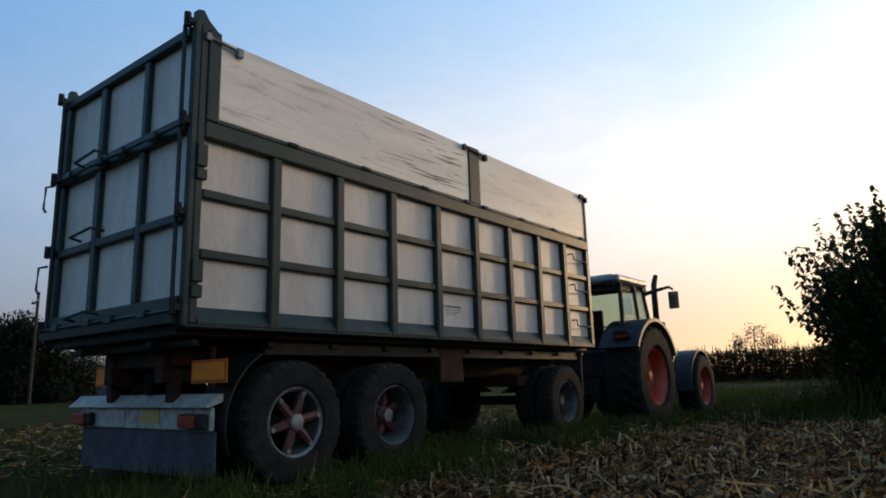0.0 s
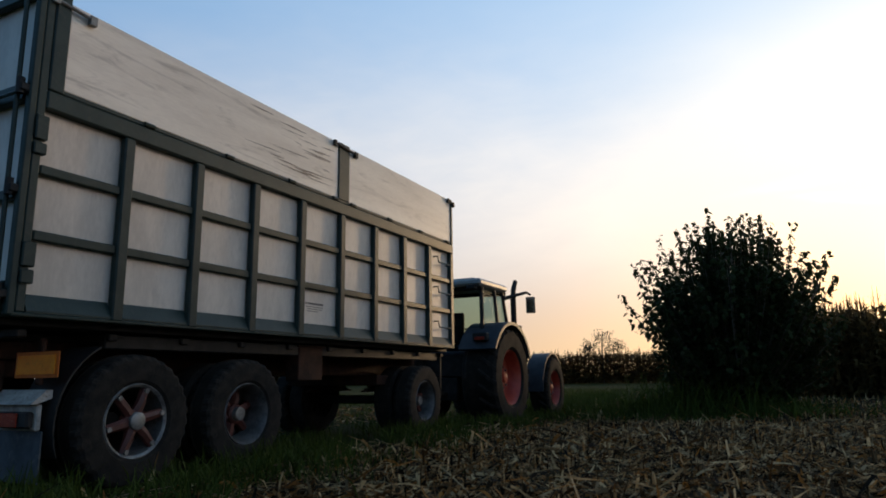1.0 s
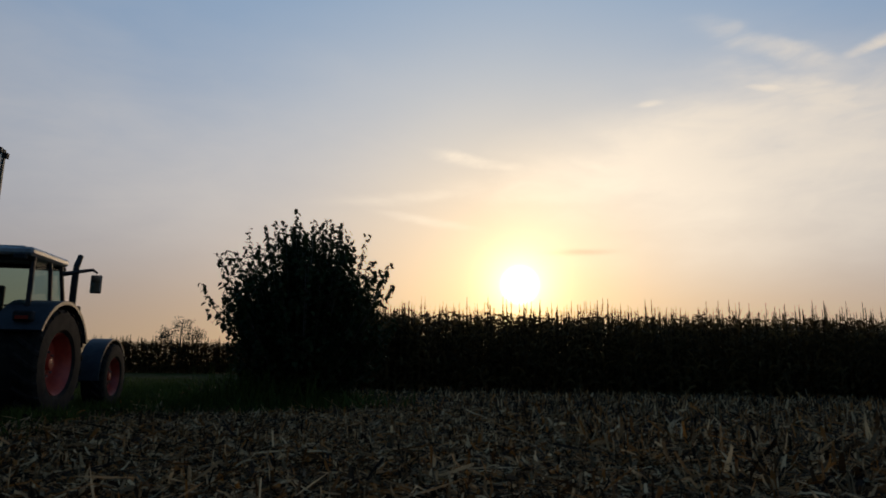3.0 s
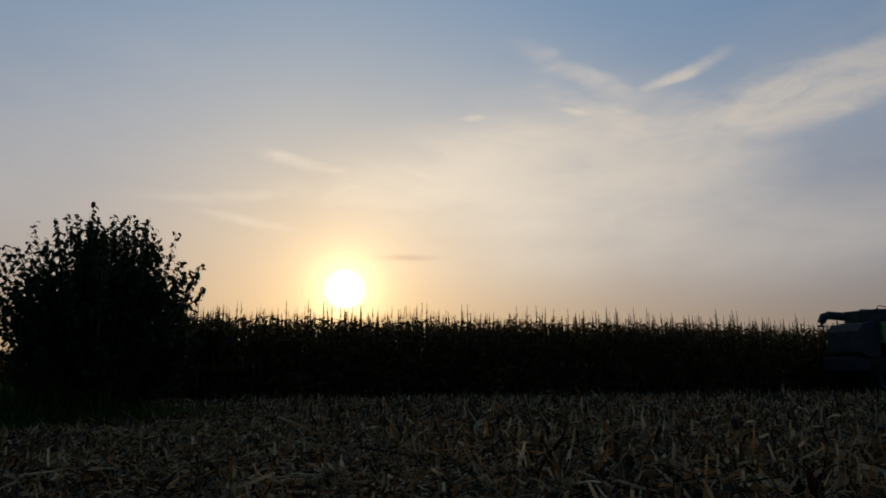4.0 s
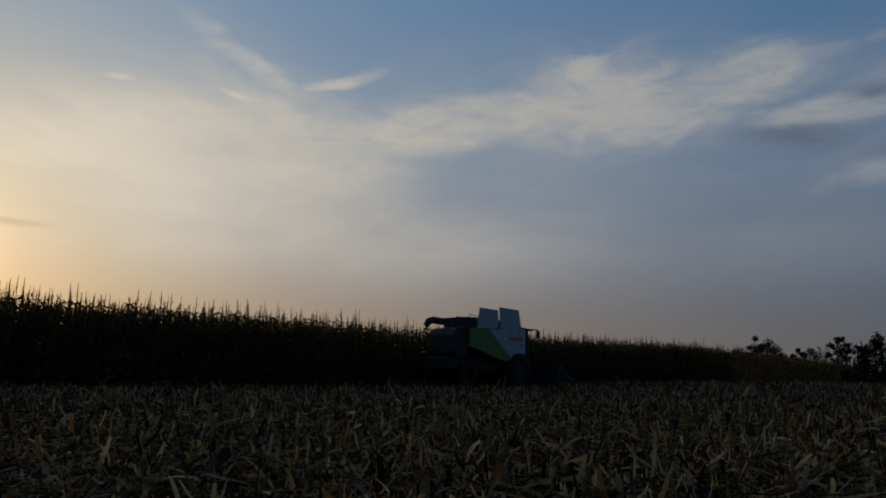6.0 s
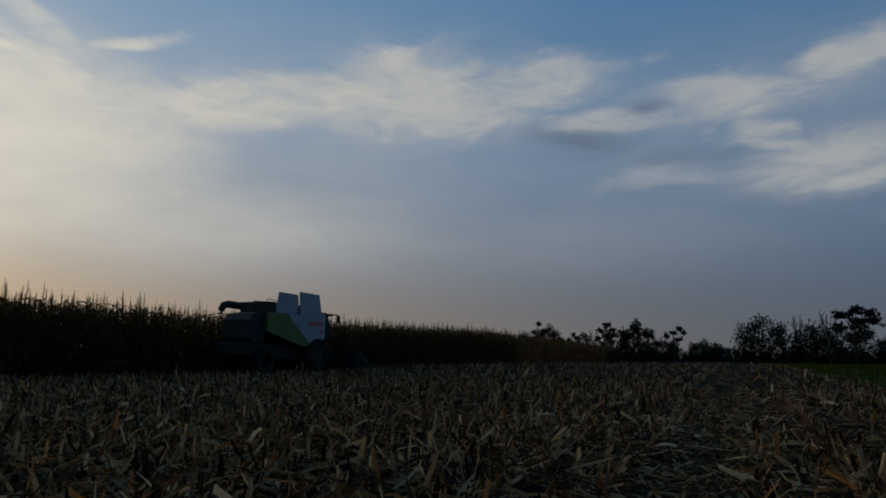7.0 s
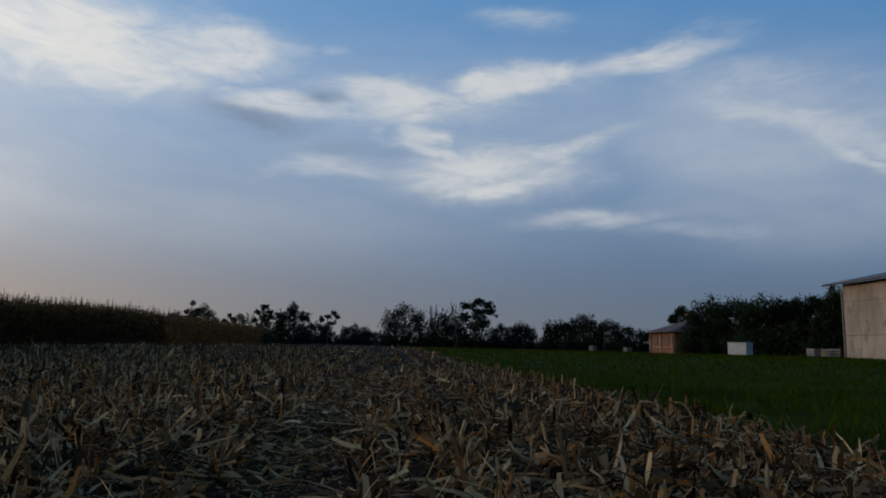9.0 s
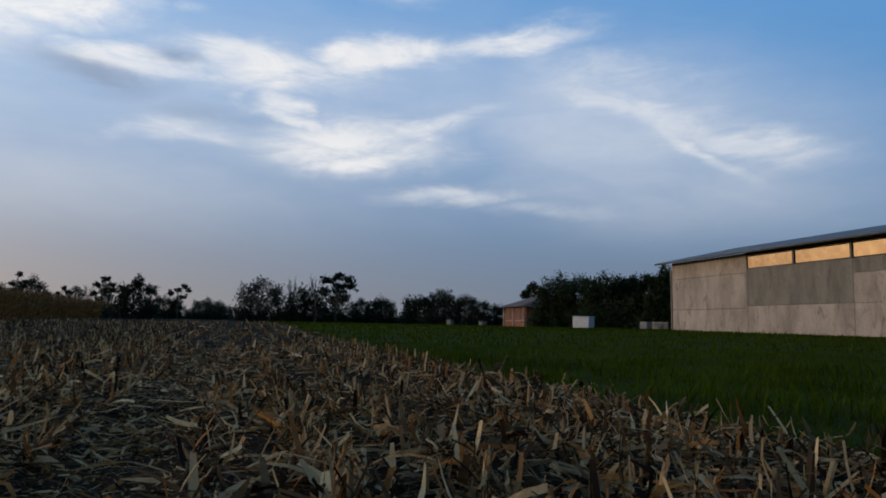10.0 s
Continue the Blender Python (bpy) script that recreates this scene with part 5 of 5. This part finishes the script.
CAB_PARTS = ("rear_pillar", "door_pillar", "front_pillar", "side_window", "mirror_arm", "mirror", "mirror_glass", "work_lamp", "cab_roof", "roof_hatch", "roof_rail_rear", "roof_rail_front", "rear_window", "windscreen", "exhaust", "aerial")


def build_tractor():
    T = thing("tractor", "dark green farm tractor with red wheels hitched to the wagon", "tractor", pose(-6.05, 12.35, -0.13))
    q = lambda name, x0, x1, y0, y1, z0, z1, m, label="", b=0.02: part(name, box(B(), x0, x1, y0, y1, z0, z1, b), m, T, label)
    for s in (1, -1):
        wheel(T, "rear_wheel", s * 0.84, 0, 0.93, 0.93, 0.72, s, "tractor", M_REDWHEEL, "large lugged tractor wheel with red rim")
        wheel(T, "front_wheel", s * 0.97, 2.75, 0.68, 0.68, 0.44, s, "tractor", M_REDWHEEL, "lugged tractor front wheel with red rim")
        bm = B()
        arc_fender(bm, 0.0, 0.92, 1.02, 22, 150, s * 0.46, s * 1.22, 0.06)
        part("rear_fender", bm, M_FEND, T, smooth=True)
        bm = B()
        prism(bm, [(0.93 * math.cos(radians(a)), 0.92 + 0.99 * math.sin(radians(a))) for a in range(0, 181, 15)], s * 0.57, s * 0.598)
        part("fender_wall", bm, M_BLACK, T)
        bm = B()
        arc_fender(bm, 2.75, 0.68, 0.76, 35, 185, s * 0.72, s * 1.14, 0.03)
        part("front_fender", bm, M_FEND, T, "grey-blue front mudguard", True)
        lamp = q("tail_lamp", s * 0.90 - 0.15, s * 0.90 + 0.15, -0.93, -0.80, 1.60, 1.76, M_BLACK)
        ln = new("lens", finish(box(B(), s * 0.90 - 0.10, s * 0.90 + 0.10, -0.942, -0.932, 1.62, 1.68, 0.004), "lens", M_LAMP))
        ln.parent = lamp
        # cab posts
        for y0, y1, nm in ((-0.55, -0.42, "rear_pillar"), (0.34, 0.22, "door_pillar"), (0.98, 0.66, "front_pillar")):
            bm = B()
            tube(bm, [(s * 0.80, y0, 1.42), (s * 0.74, y1, 2.56)], 0.042, 6)
            part(nm, bm, M_BLACK, T)
        bm = B()
        vs = [bm.verts.new(v) for v in ((s * 0.79, -0.50, 1.45), (s * 0.79, 1.0, 1.45), (s * 0.735, 0.66, 2.52), (s * 0.735, -0.40, 2.52))]
        bm.faces.new(vs)
        pane = part("side_window", bm, M_GLASS, T)
        pane.visible_shadow = False
        # mirror on a long arm
        bm = B()
        tube(bm, [(s * 0.76, 0.72, 2.44), (s * 0.95, 0.92, 2.52), (s * 1.16, 1.05, 2.58), (s * 1.24, 1.05, 2.52)], 0.05, 6, 0.022)
        part("mirror_arm", bm, M_BLACK, T)
        mir = q("mirror", s * 1.24 - 0.10, s * 1.24 + 0.10, 1.02, 1.07, 2.16, 2.48, M_BLACK)
        gl = new("mirror_glass", finish(box(B(), s * 1.24 - 0.085, s * 1.24 + 0.085, 1.012, 1.018, 2.18, 2.46, 0.003), "mirror_glass", M_MIRROR))
        gl.parent = mir
        q("work_lamp", s * 0.62 - 0.10, s * 0.62 + 0.10, -0.66, -0.55, 2.50, 2.60, M_BLACK)
        q("side_lamp", s * 1.12 - 0.06, s * 1.12 + 0.06, 0.55, 0.63, 1.86, 1.97, M_BLACK)
    bm = B()
    box(bm, -0.81, 0.81, -0.62, 0.84, 2.58, 2.72, 0.05)
    part("cab_roof", bm, M_ROOF, T, "pale grey cab roof", True)
    q("roof_hatch", -0.6, 0.6, -0.45, 0.7, 2.722, 2.76, M_ROOF)
    q("roof_rail_rear", -0.80, 0.80, -0.50, -0.42, 2.50, 2.578, M_BLACK)
    q("roof_rail_front", -0.78, 0.78, 0.74, 0.82, 2.50, 2.578, M_BLACK)
    for y, nm in ((-0.52, "rear_window"), (0.98, "windscreen")):
        bm = B()
        vs = [bm.verts.new(v) for v in ((-0.77, y, 1.45), (0.77, y, 1.45), (0.72, y * 0.8, 2.5), (-0.72, y * 0.8, 2.5))]
        bm.faces.new(vs)
        pane = part(nm, bm, M_GLASS, T)
        pane.visible_shadow = False
    q("cab_base", -0.55, 0.55, -0.60, 1.10, 0.95, 1.44, M_BLACK)
    q("cab_sill", -0.82, 0.82, -0.62, 1.10, 1.36, 1.442, M_FEND)
    bm = B()
    box(bm, -0.26, 0.26, -0.10, 0.36, 1.445, 1.60, 0.05)
    part("seat", bm, M_BLACK, T, "", True)
    bm = B()
    box(bm, -0.25, 0.25, -0.20, -0.10, 1.60, 2.22, 0.05)
    part("backrest", bm, M_BLACK, T, "", True)
    bm = B()
    lathe(bm, [(-0.012, 0.19), (0.012, 0.19), (0.012, 0.165), (-0.012, 0.165)], 24)
    bmesh.ops.transform(bm, matrix=pose(0.0, 0.62, 1.88, 0, 0, 0) @ pose(0, 0, 0, 0, 65, 90), verts=bm.verts)
    part("steering_wheel", bm, M_BLACK, T, smooth=True)
    q("console", -0.22, 0.22, 0.66, 0.92, 1.445, 1.80, M_BLACK)
    bm = B()
    prism(bm, [(1.1, 1.0), (1.1, 1.62), (1.3, 1.66), (3.1, 1.50), (3.45, 1.35), (3.5, 0.9)], -0.40, 0.40)
    part("bonnet", bm, M_TRACTOR, T)
    q("engine_block", -0.30, 0.30, 1.1, 3.2, 0.55, 0.998, M_BLACK)
    q("gearbox", -0.28, 0.28, -0.6, 1.1, 0.50, 0.94, M_BLACK)
    q("front_weight", -0.45, 0.45, 3.51, 3.9, 0.6, 1.0, M_BLACK)
    for y, z in ((0, 0.92), (2.75, 0.68)):
        bm = B()
        tube(bm, [(-0.7, y, z), (0.7, y, z)], 0.12, 10)
        part("axle", bm, M_BLACK, T, smooth=True)
    bm = B()
    tube(bm, [(0.80, 1.18, 1.30), (0.80, 1.18, 2.52)], 0.062, 12)
    tube(bm, [(0.80, 1.18, 2.52), (0.80, 1.20, 2.66), (0.80, 1.34, 2.88)], 0.066, 12, 0.05)
    part("exhaust", bm, M_BLACK, T, "upright black exhaust pipe", True)
    bm = B()
    tube(bm, [(-0.3, -0.5, 2.7), (-0.33, -0.62, 2.95), (-0.42, -0.75, 3.15)], 0.006, 5)
    part("aerial", bm, M_BLACK, T)
    bm = B()
    tube(bm, [(0, -0.6, 0.62), (0, -1.5, 0.62)], 0.06, 8)
    part("hitch", bm, M_BLACK, T)
    # the cab stands tall over the mudguards
    for ob in T.children_recursive:
        if ob.type == "MESH" and ob.name.split(".")[0] in CAB_PARTS:
            for v in ob.data.vertices:
                v.co.z += 0.12 * max(0.0, min(1.0, (v.co.z - 1.45) / 0.9))


build_tractor()


# ---- the combine harvester at work along the maize ----
# Grey, pale and lime paints below are darkened for the shadow on the machine.
M_CGREY = mat("combine_shaded_grey", (0.022, 0.021, 0.020), (0.042, 0.040, 0.037), 3, 0.7, grime=(0.05, 0.042, 0.034, 0.5), gloss=0.15)
M_CWHITE = mat("combine_pale_paint", (0.25, 0.265, 0.28), (0.35, 0.36, 0.37), 3, 0.5, 0.0, 0.05, grime=(0.25, 0.22, 0.18, 0.5))
M_CGREEN = mat("combine_lime_paint", (0.05, 0.10, 0.010), (0.085, 0.15, 0.018), 3, 0.45, 0.0, 0.05, grime=(0.1, 0.1, 0.05, 0.5))
M_CRED = mat("red_letter_bar", (0.5, 0.04, 0.03), (0.6, 0.06, 0.04), 5, 0.5)


def build_combine():
    C = thing("combine_harvester", "dusty pale and lime-green combine harvester with shade in its colours, working at the maize edge", "combine", pose(29.4, 19.78, 0, 0, 0, -6.4))
    q = lambda name, x0, x1, y0, y1, z0, z1, m, label="", b=0.04: part(name, box(B(), x0, x1, y0, y1, z0, z1, b), m, C, label)

    def side(name, outline, y0, y1, m, label=""):
        bm = B()
        a = [bm.verts.new((x, y0, z)) for x, z in outline]
        b = [bm.verts.new((x, y1, z)) for x, z in outline]
        n = len(a)
        bm.faces.new(a)
        bm.faces.new(b[::-1])
        for i in range(n):
            bm.faces.new((a[i], b[i], b[(i + 1) % n], a[(i + 1) % n]))
        return part(name, bm, m, C, label)

    side("rear_hood", [(-2.45, 1.7), (-2.5, 2.55), (-2.2, 2.85), (-1.4, 3.0), (-1.4, 1.5), (-2.1, 1.5)], -1.25, 0.35, M_CGREY)
    side("side_cover", [(-1.37, 2.95), (0.12, 2.95), (2.08, 1.46), (1.5, 1.34), (-0.2, 1.75), (-1.37, 2.05)], -1.42, 1.2, M_CGREEN, "lime-green side cover")
    side("main_body", [(0.16, 2.96), (3.36, 3.14), (3.34, 1.88), (2.95, 1.55), (2.12, 1.46)], -1.40, 1.2, M_CWHITE)
    side("grain_tank", [(-0.5, 2.97), (-0.4, 3.5), (2.7, 3.5), (3.0, 3.14)], -1.2, 1.2, M_CWHITE)
    side("tank_flap", [(-0.70, 2.97), (-0.49, 4.03), (1.0, 4.0), (1.06, 3.5), (0.98, 3.1), (0.7, 3.0)], -1.33, -1.28, M_CWHITE, "raised grain tank flap")
    side("tank_flap", [(1.17, 3.02), (1.08, 4.17), (2.75, 4.14), (3.02, 3.13)], -1.38, -1.33, M_CWHITE, "raised grain tank flap")
    side("tank_flap", [(0.4, 3.5), (0.5, 3.75), (2.3, 3.75), (2.5, 3.5)], 1.15, 1.20, M_CWHITE, "raised grain tank flap")
    side("engine_deck", [(-1.40, 3.02), (-1.46, 3.48), (-0.75, 3.50), (-0.72, 3.02)], -1.35, 0.3, M_CGREY)
    bm = B()
    tube(bm, [(-1.4, -1.3, 3.49), (-1.3, -1.3, 3.62), (-0.62, -1.3, 3.56), (-0.6, -1.3, 3.2)], 0.02, 6)
    part("deck_rail", bm, M_SILVER, C)
    bm = B()
    tube(bm, [(2.0, 1.25, 3.25), (-0.4, 1.25, 3.38), (-1.3, 1.25, 3.42), (-1.6, 1.25, 3.34), (-1.74, 1.25, 3.12), (-1.78, 1.25, 2.9)], 0.20, 12, 0.17)
    part("unloading_auger", bm, M_CGREY, C, "folded unloading auger", True)
    side("cab", [(3.38, 1.8), (3.38, 3.1), (4.35, 3.1), (4.6, 2.4), (4.45, 1.8)], -0.85, 0.85, M_BLACK, "dark glazed cab")
    side("cab_roof", [(3.37, 3.12), (3.4, 3.26), (4.5, 3.22), (4.72, 3.12)], -1.0, 1.0, M_BLACK)
    for s in (-1, 1):
        bm = B()
        tube(bm, [(4.2, s * 0.9, 3.18), (4.58, s * 1.3, 3.18), (4.65, s * 1.35, 3.1)], 0.035, 6)
        box(bm, 4.59, 4.71, s * 1.35 - 0.10, s * 1.35 + 0.10, 2.72, 3.12, 0.02)
        part("mirror", bm, M_BLACK, C)
        w = thing("front_wheel", "", "")
        w.parent = C
        w.matrix_basis = pose(2.7, s * 1.25, 0.9, 0, 0, -90 if s < 0 else 90)
        bm = B()
        lathe(bm, [(0.3, 0.45), (0.36, 0.7), (0.28, 0.9), (-0.28, 0.9), (-0.36, 0.7), (-0.3, 0.45)], 36)
        part("tyre", bm, M_RUBBER, w, smooth=True)
        bm = B()
        lathe(bm, [(0.25, 0.45), (0.1, 0.3), (0.15, 0.02)], 24, closed=False)
        part("rim", bm, M_BLACK, w, smooth=True)
        w = thing("rear_wheel", "", "")
        w.parent = C
        w.matrix_basis = pose(-1.2, s * 1.1, 0.62, 0, 0, -90 if s < 0 else 90)
        bm = B()
        lathe(bm, [(0.2, 0.3), (0.25, 0.45), (0.2, 0.62), (-0.2, 0.62), (-0.25, 0.45), (-0.2, 0.3)], 30)
        part("tyre", bm, M_RUBBER, w, smooth=True)
    q("undercarriage", -1.9, 2.6, -0.9, 0.9, 0.7, 1.5, M_BLACK)
    q("straw_chopper", -2.6, -1.9, -1.1, 0.6, 0.9, 1.49, M_BLACK)
    side("feeder_house", [(3.3, 1.5), (3.8, 1.75), (5.6, 0.9), (5.4, 0.4)], -0.6, 0.6, M_BLACK)
    side("maize_header", [(5.2, 0.25), (5.2, 1.25), (5.6, 1.2), (6.6, 0.35), (6.6, 0.2)], -2.3, 2.3, M_BLACK, "dark maize header")
    for k in range(7):
        y = -2.25 + 0.75 * k
        bm = B()
        tube(bm, [(5.6, y, 0.7), (7.2, y, 0.25)], 0.22, 8, 0.03)
        part("snout", bm, M_CGREY, C)
    # the maker's mark as plain red bars
    for k in range(5):
        q("mark_bar", 1.85 + 0.26 * k, 2.04 + 0.26 * k, -1.408, -1.402, 2.46, 2.66, M_CRED, "", 0)
    q("number_bar", 2.9, 3.1, -1.408, -1.402, 2.1, 2.24, M_CRED, "", 0)


build_combine()

# ---- the farm: concrete barn, brick house, white tank ----
M_CONC = mat("stained_concrete_panel", (0.16, 0.136, 0.122), (0.33, 0.285, 0.25), 0.7, 0.85, 0.0, 0.1, 12, per_object=0.2, spread=(0.3, 0.68), stretch=(1, 1, 0.4), grime=(0.10, 0.087, 0.072, 0.9))
M_CONCD = mat("dark_weathered_panel", (0.085, 0.08, 0.07), (0.16, 0.148, 0.13), 0.9, 0.85, 0.0, 0.1, 12, per_object=0.3, stretch=(1, 1, 0.3), grime=(0.05, 0.047, 0.04, 0.6))
M_ROOFD = mat("dark_roof_sheet", (0.05, 0.048, 0.05), (0.09, 0.085, 0.085), 2, 0.6, 0.0, 0.1)
# The sunset's orange is put into the mirror colour of the barn panes.
M_PANE = mat("sunset_tinted_pane", (0.66, 0.40, 0.19), (0.86, 0.56, 0.28), 0.5, 0.08, 1.0, 0.012, 2)
M_BRICK = mat("orange_brick", (0.13, 0.045, 0.024), (0.19, 0.07, 0.036), 3, 0.85, 0.0, 0.1, 30)
M_TILE = mat("brown_roof_tile", (0.05, 0.030, 0.024), (0.085, 0.05, 0.04), 2, 0.8, 0.0, 0.2, 20)
M_TANK = mat("white_tank_plastic", (0.30, 0.31, 0.32), (0.40, 0.41, 0.42), 3, 0.5, 0.0, 0.05)


def build_barn():
    bx, by = polar(130.4, 68)
    ux = Vector((-0.9918, 0.1282, 0))
    yaw = math.degrees(math.atan2(ux.y, ux.x))
    R = thing("barn", "long concrete-panel barn with a dark roof and high strip windows", "barn", pose(bx, by, float(ground_height(bx, by)), 0, 0, yaw))
    q = lambda name, x0, x1, y0, y1, z0, z1, m, label="", b=0.02, par=None: part(name, box(B(), x0, x1, y0, y1, z0, z1, b), m, par or R, label)
    length, deep, bay0 = 46.0, 16.0, 10.5
    bays = [0.0, bay0] + [bay0 + 5.15 * k for k in range(1, 7)] + [length]
    q("core_wall", 0.1, length, 0.20, 0.40, 0.0, 5.2, M_CONCD)
    q("back_wall", 0.0, length, deep - 0.3, deep, 0.0, 6.4, M_CONC)
    q("end_wall", 0.0, 0.2, 0.42, deep - 0.32, 0.0, 6.4, M_CONC)
    q("end_wall", length - 0.2, length, 0.42, deep - 0.32, 0.0, 6.4, M_CONC)
    for i, (a, c) in enumerate(zip(bays, bays[1:])):
        if i == 0:
            for z0, z1 in ((0.0, 2.0), (2.02, 4.9), (4.92, 6.5)):
                for x0, x1 in ((a + 0.02, (a + c) * 0.62), ((a + c) * 0.62 + 0.012, c - 0.12)):
                    q("wall_panel", x0, x1, 0.0, 0.18, z0, z1, M_CONC)
            q("core_upper", a + 0.1, c, 0.20, 0.40, 5.2, 6.5, M_CONC)
            q("column", c - 0.09, c + 0.09, -0.02, 0.19, 0.0, 6.5, M_CONC)
        else:
            w = q("window", a + 0.10, c - 0.10, 0.06, 0.14, 5.20, 5.27, M_ROOFD, "high strip window reflecting the evening sky, sunset orange put in its panes")
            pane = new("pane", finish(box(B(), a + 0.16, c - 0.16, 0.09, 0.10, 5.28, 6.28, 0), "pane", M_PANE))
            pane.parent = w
            q("lintel", a + 0.10, c - 0.10, 0.04, 0.18, 6.29, 6.5, M_ROOFD)
            q("mullion", c - 0.09, c + 0.09, -0.01, 0.19, 5.20, 6.5, M_ROOFD)
    # long panels, two bays each
    for k in range(3):
        a, c = bay0 + 0.10 + 10.3 * k, bay0 + 10.3 * (k + 1) + (0.09 if k < 2 else 4.5)
        q("wall_panel", a, c - 0.012, 0.0, 0.18, 0.0, 2.2, M_CONC)
        if k == 0:
            q("wall_panel", a, c - 0.012, 0.0, 0.18, 2.215, 5.18, M_CONCD)
        else:
            q("wall_panel", a, c - 0.012, 0.0, 0.18, 2.215, 4.2, M_CONC)
            q("wall_panel", a, c - 0.012, 0.0, 0.18, 4.215, 5.18, M_CONCD)
    bm = B()
    prism_pts = [(-0.9, 6.42), (-0.9, 6.56), (deep / 2, 8.5), (deep + 0.9, 6.56), (deep + 0.9, 6.42), (deep / 2, 8.3)]
    prism(bm, prism_pts, -1.3, length + 0.5)
    part("roof", bm, M_ROOFD, R, "dark sheet roof with wide eaves")
    bm = B()
    tube(bm, [(-1.3, -0.98, 6.45), (length, -0.98, 6.45)], 0.09, 8)
    part("gutter", bm, M_ROOFD, R)
    bm = B()
    tube(bm, [(-0.04, -0.08, 0.0), (-0.04, -0.08, 6.3), (-0.3, -0.8, 6.42)], 0.05, 8)
    part("downpipe", bm, M_SILVER, R)


def build_house():
    hx, hy = polar(116.5, 92)
    R = thing("house", "low unfinished orange brick house with pale pillars", "house", pose(hx, hy, float(ground_height(hx, hy)) , 0, 0, 171))
    q = lambda name, x0, x1, y0, y1, z0, z1, m, label="", b=0.02: part(name, box(B(), x0, x1, y0, y1, z0, z1, b), m, R, label)
    q("wall", 0.2, 9.0, 0.2, 8.0, 0.0, 2.55, M_BRICK, "orange brick wall")
    for x in (0.1, 4.2, 8.4):
        q("pillar", x, x + 0.25, 0.0, 0.19, 0.0, 2.55, M_CONC)
    q("band", 0.36, 8.4, 0.15, 0.195, 0.75, 0.85, M_CONC)
    for x in (1.6, 5.8):
        w = q("window", x, x + 1.2, 0.12, 0.198, 1.1, 2.2, M_ROOFD)
    bm = B()
    v = [bm.verts.new(p) for p in ((-0.7, -0.7, 2.56), (9.7, -0.7, 2.56), (9.7, 8.7, 2.56), (-0.7, 8.7, 2.56), (3.4, 4.0, 4.3), (6.0, 4.0, 4.3))]
    for f in ((0, 1, 5, 4), (1, 2, 5), (2, 3, 4, 5), (3, 0, 4), (3, 2, 1, 0)):
        bm.faces.new([v[i] for i in f])
    roof = part("roof", bm, M_TILE, R, "brown tiled hip roof")
    ch = new("chimney", finish(box(B(), 4.3, 5.1, 3.2, 4.0, 3.6, 4.9, 0.03), "chimney", M_BRICK))
    ch.parent = roof


build_barn()
build_house()


def low_thing(name, label, category, az, d, w, dp, h, m, yaw):
    x, y = polar(az, d)
    R = thing(name, label, category, pose(x, y, float(ground_height(x, y)), 0, 0, yaw))
    part("body", box(B(), -w / 2, w / 2, -dp / 2, dp / 2, 0.12, h, 0.06), m, R)
    for sx in (-1, 1):
        part("skid", box(B(), sx * w * 0.36 - 0.06, sx * w * 0.36 + 0.06, -dp / 2, dp / 2, 0.0, 0.118, 0.01), M_BLACK, R)
    part("lid", box(B(), -w / 2 - 0.02, w / 2 + 0.02, -dp / 2 - 0.02, dp / 2 + 0.02, h + 0.002, h + 0.05, 0.015), m, R)


low_thing("water_tank", "square white plastic tank on the grass", "tank", 123.3, 67, 1.7, 1.5, 1.22, M_TANK, 35)
low_thing("feed_bin", "small pale bin beside the barn", "bin", 128.3, 70, 0.9, 0.8, 0.8, M_CONC, 10)
low_thing("crate", "pale box near the house", "crate", 112.0, 92, 0.8, 0.7, 0.75, M_CONCD, 20)
low_thing("crate", "pale stacked box by the brick house", "crate", 114.8, 90, 0.9, 0.8, 0.6, M_CONCD, 5)

# fence of pale boards beside the barn
x, y = polar(129.4, 71)
F = thing("board_fence", "low pale board fence beside the barn", "fence", pose(x, y, float(ground_height(x, y)), 0, 0, 171))
for k in range(3):
    part("board", box(B(), -1.5, 1.5, -0.02, 0.02, 0.15 + 0.25 * k, 0.35 + 0.25 * k, 0.005), M_CONCD, F)
for xx in (-1.4, 0.0, 1.4):
    part("post", box(B(), xx - 0.05, xx + 0.05, 0.022, 0.12, 0.0, 0.95, 0.01), M_CONCD, F)

# utility pole beyond the wagon
x, y = polar(-69.5, 58)
P = thing("utility_pole", "dark wooden utility pole with a crossbar", "pole", pose(x, y, float(ground_height(x, y))))
part("post", tube(B(), [(0, 0, 0), (0, 0, 8.15)], 0.13, 10, 0.10), M_POLE, P)
part("crossbar", box(B(), -0.6, 0.6, -0.22, -0.11, 7.26, 7.40, 0.01), M_POLE, P)
for xx in (-0.42, 0.42):
    part("insulator", tube(B(), [(xx, -0.165, 7.40), (xx, -0.165, 7.57)], 0.04, 8), M_WHITE, P)
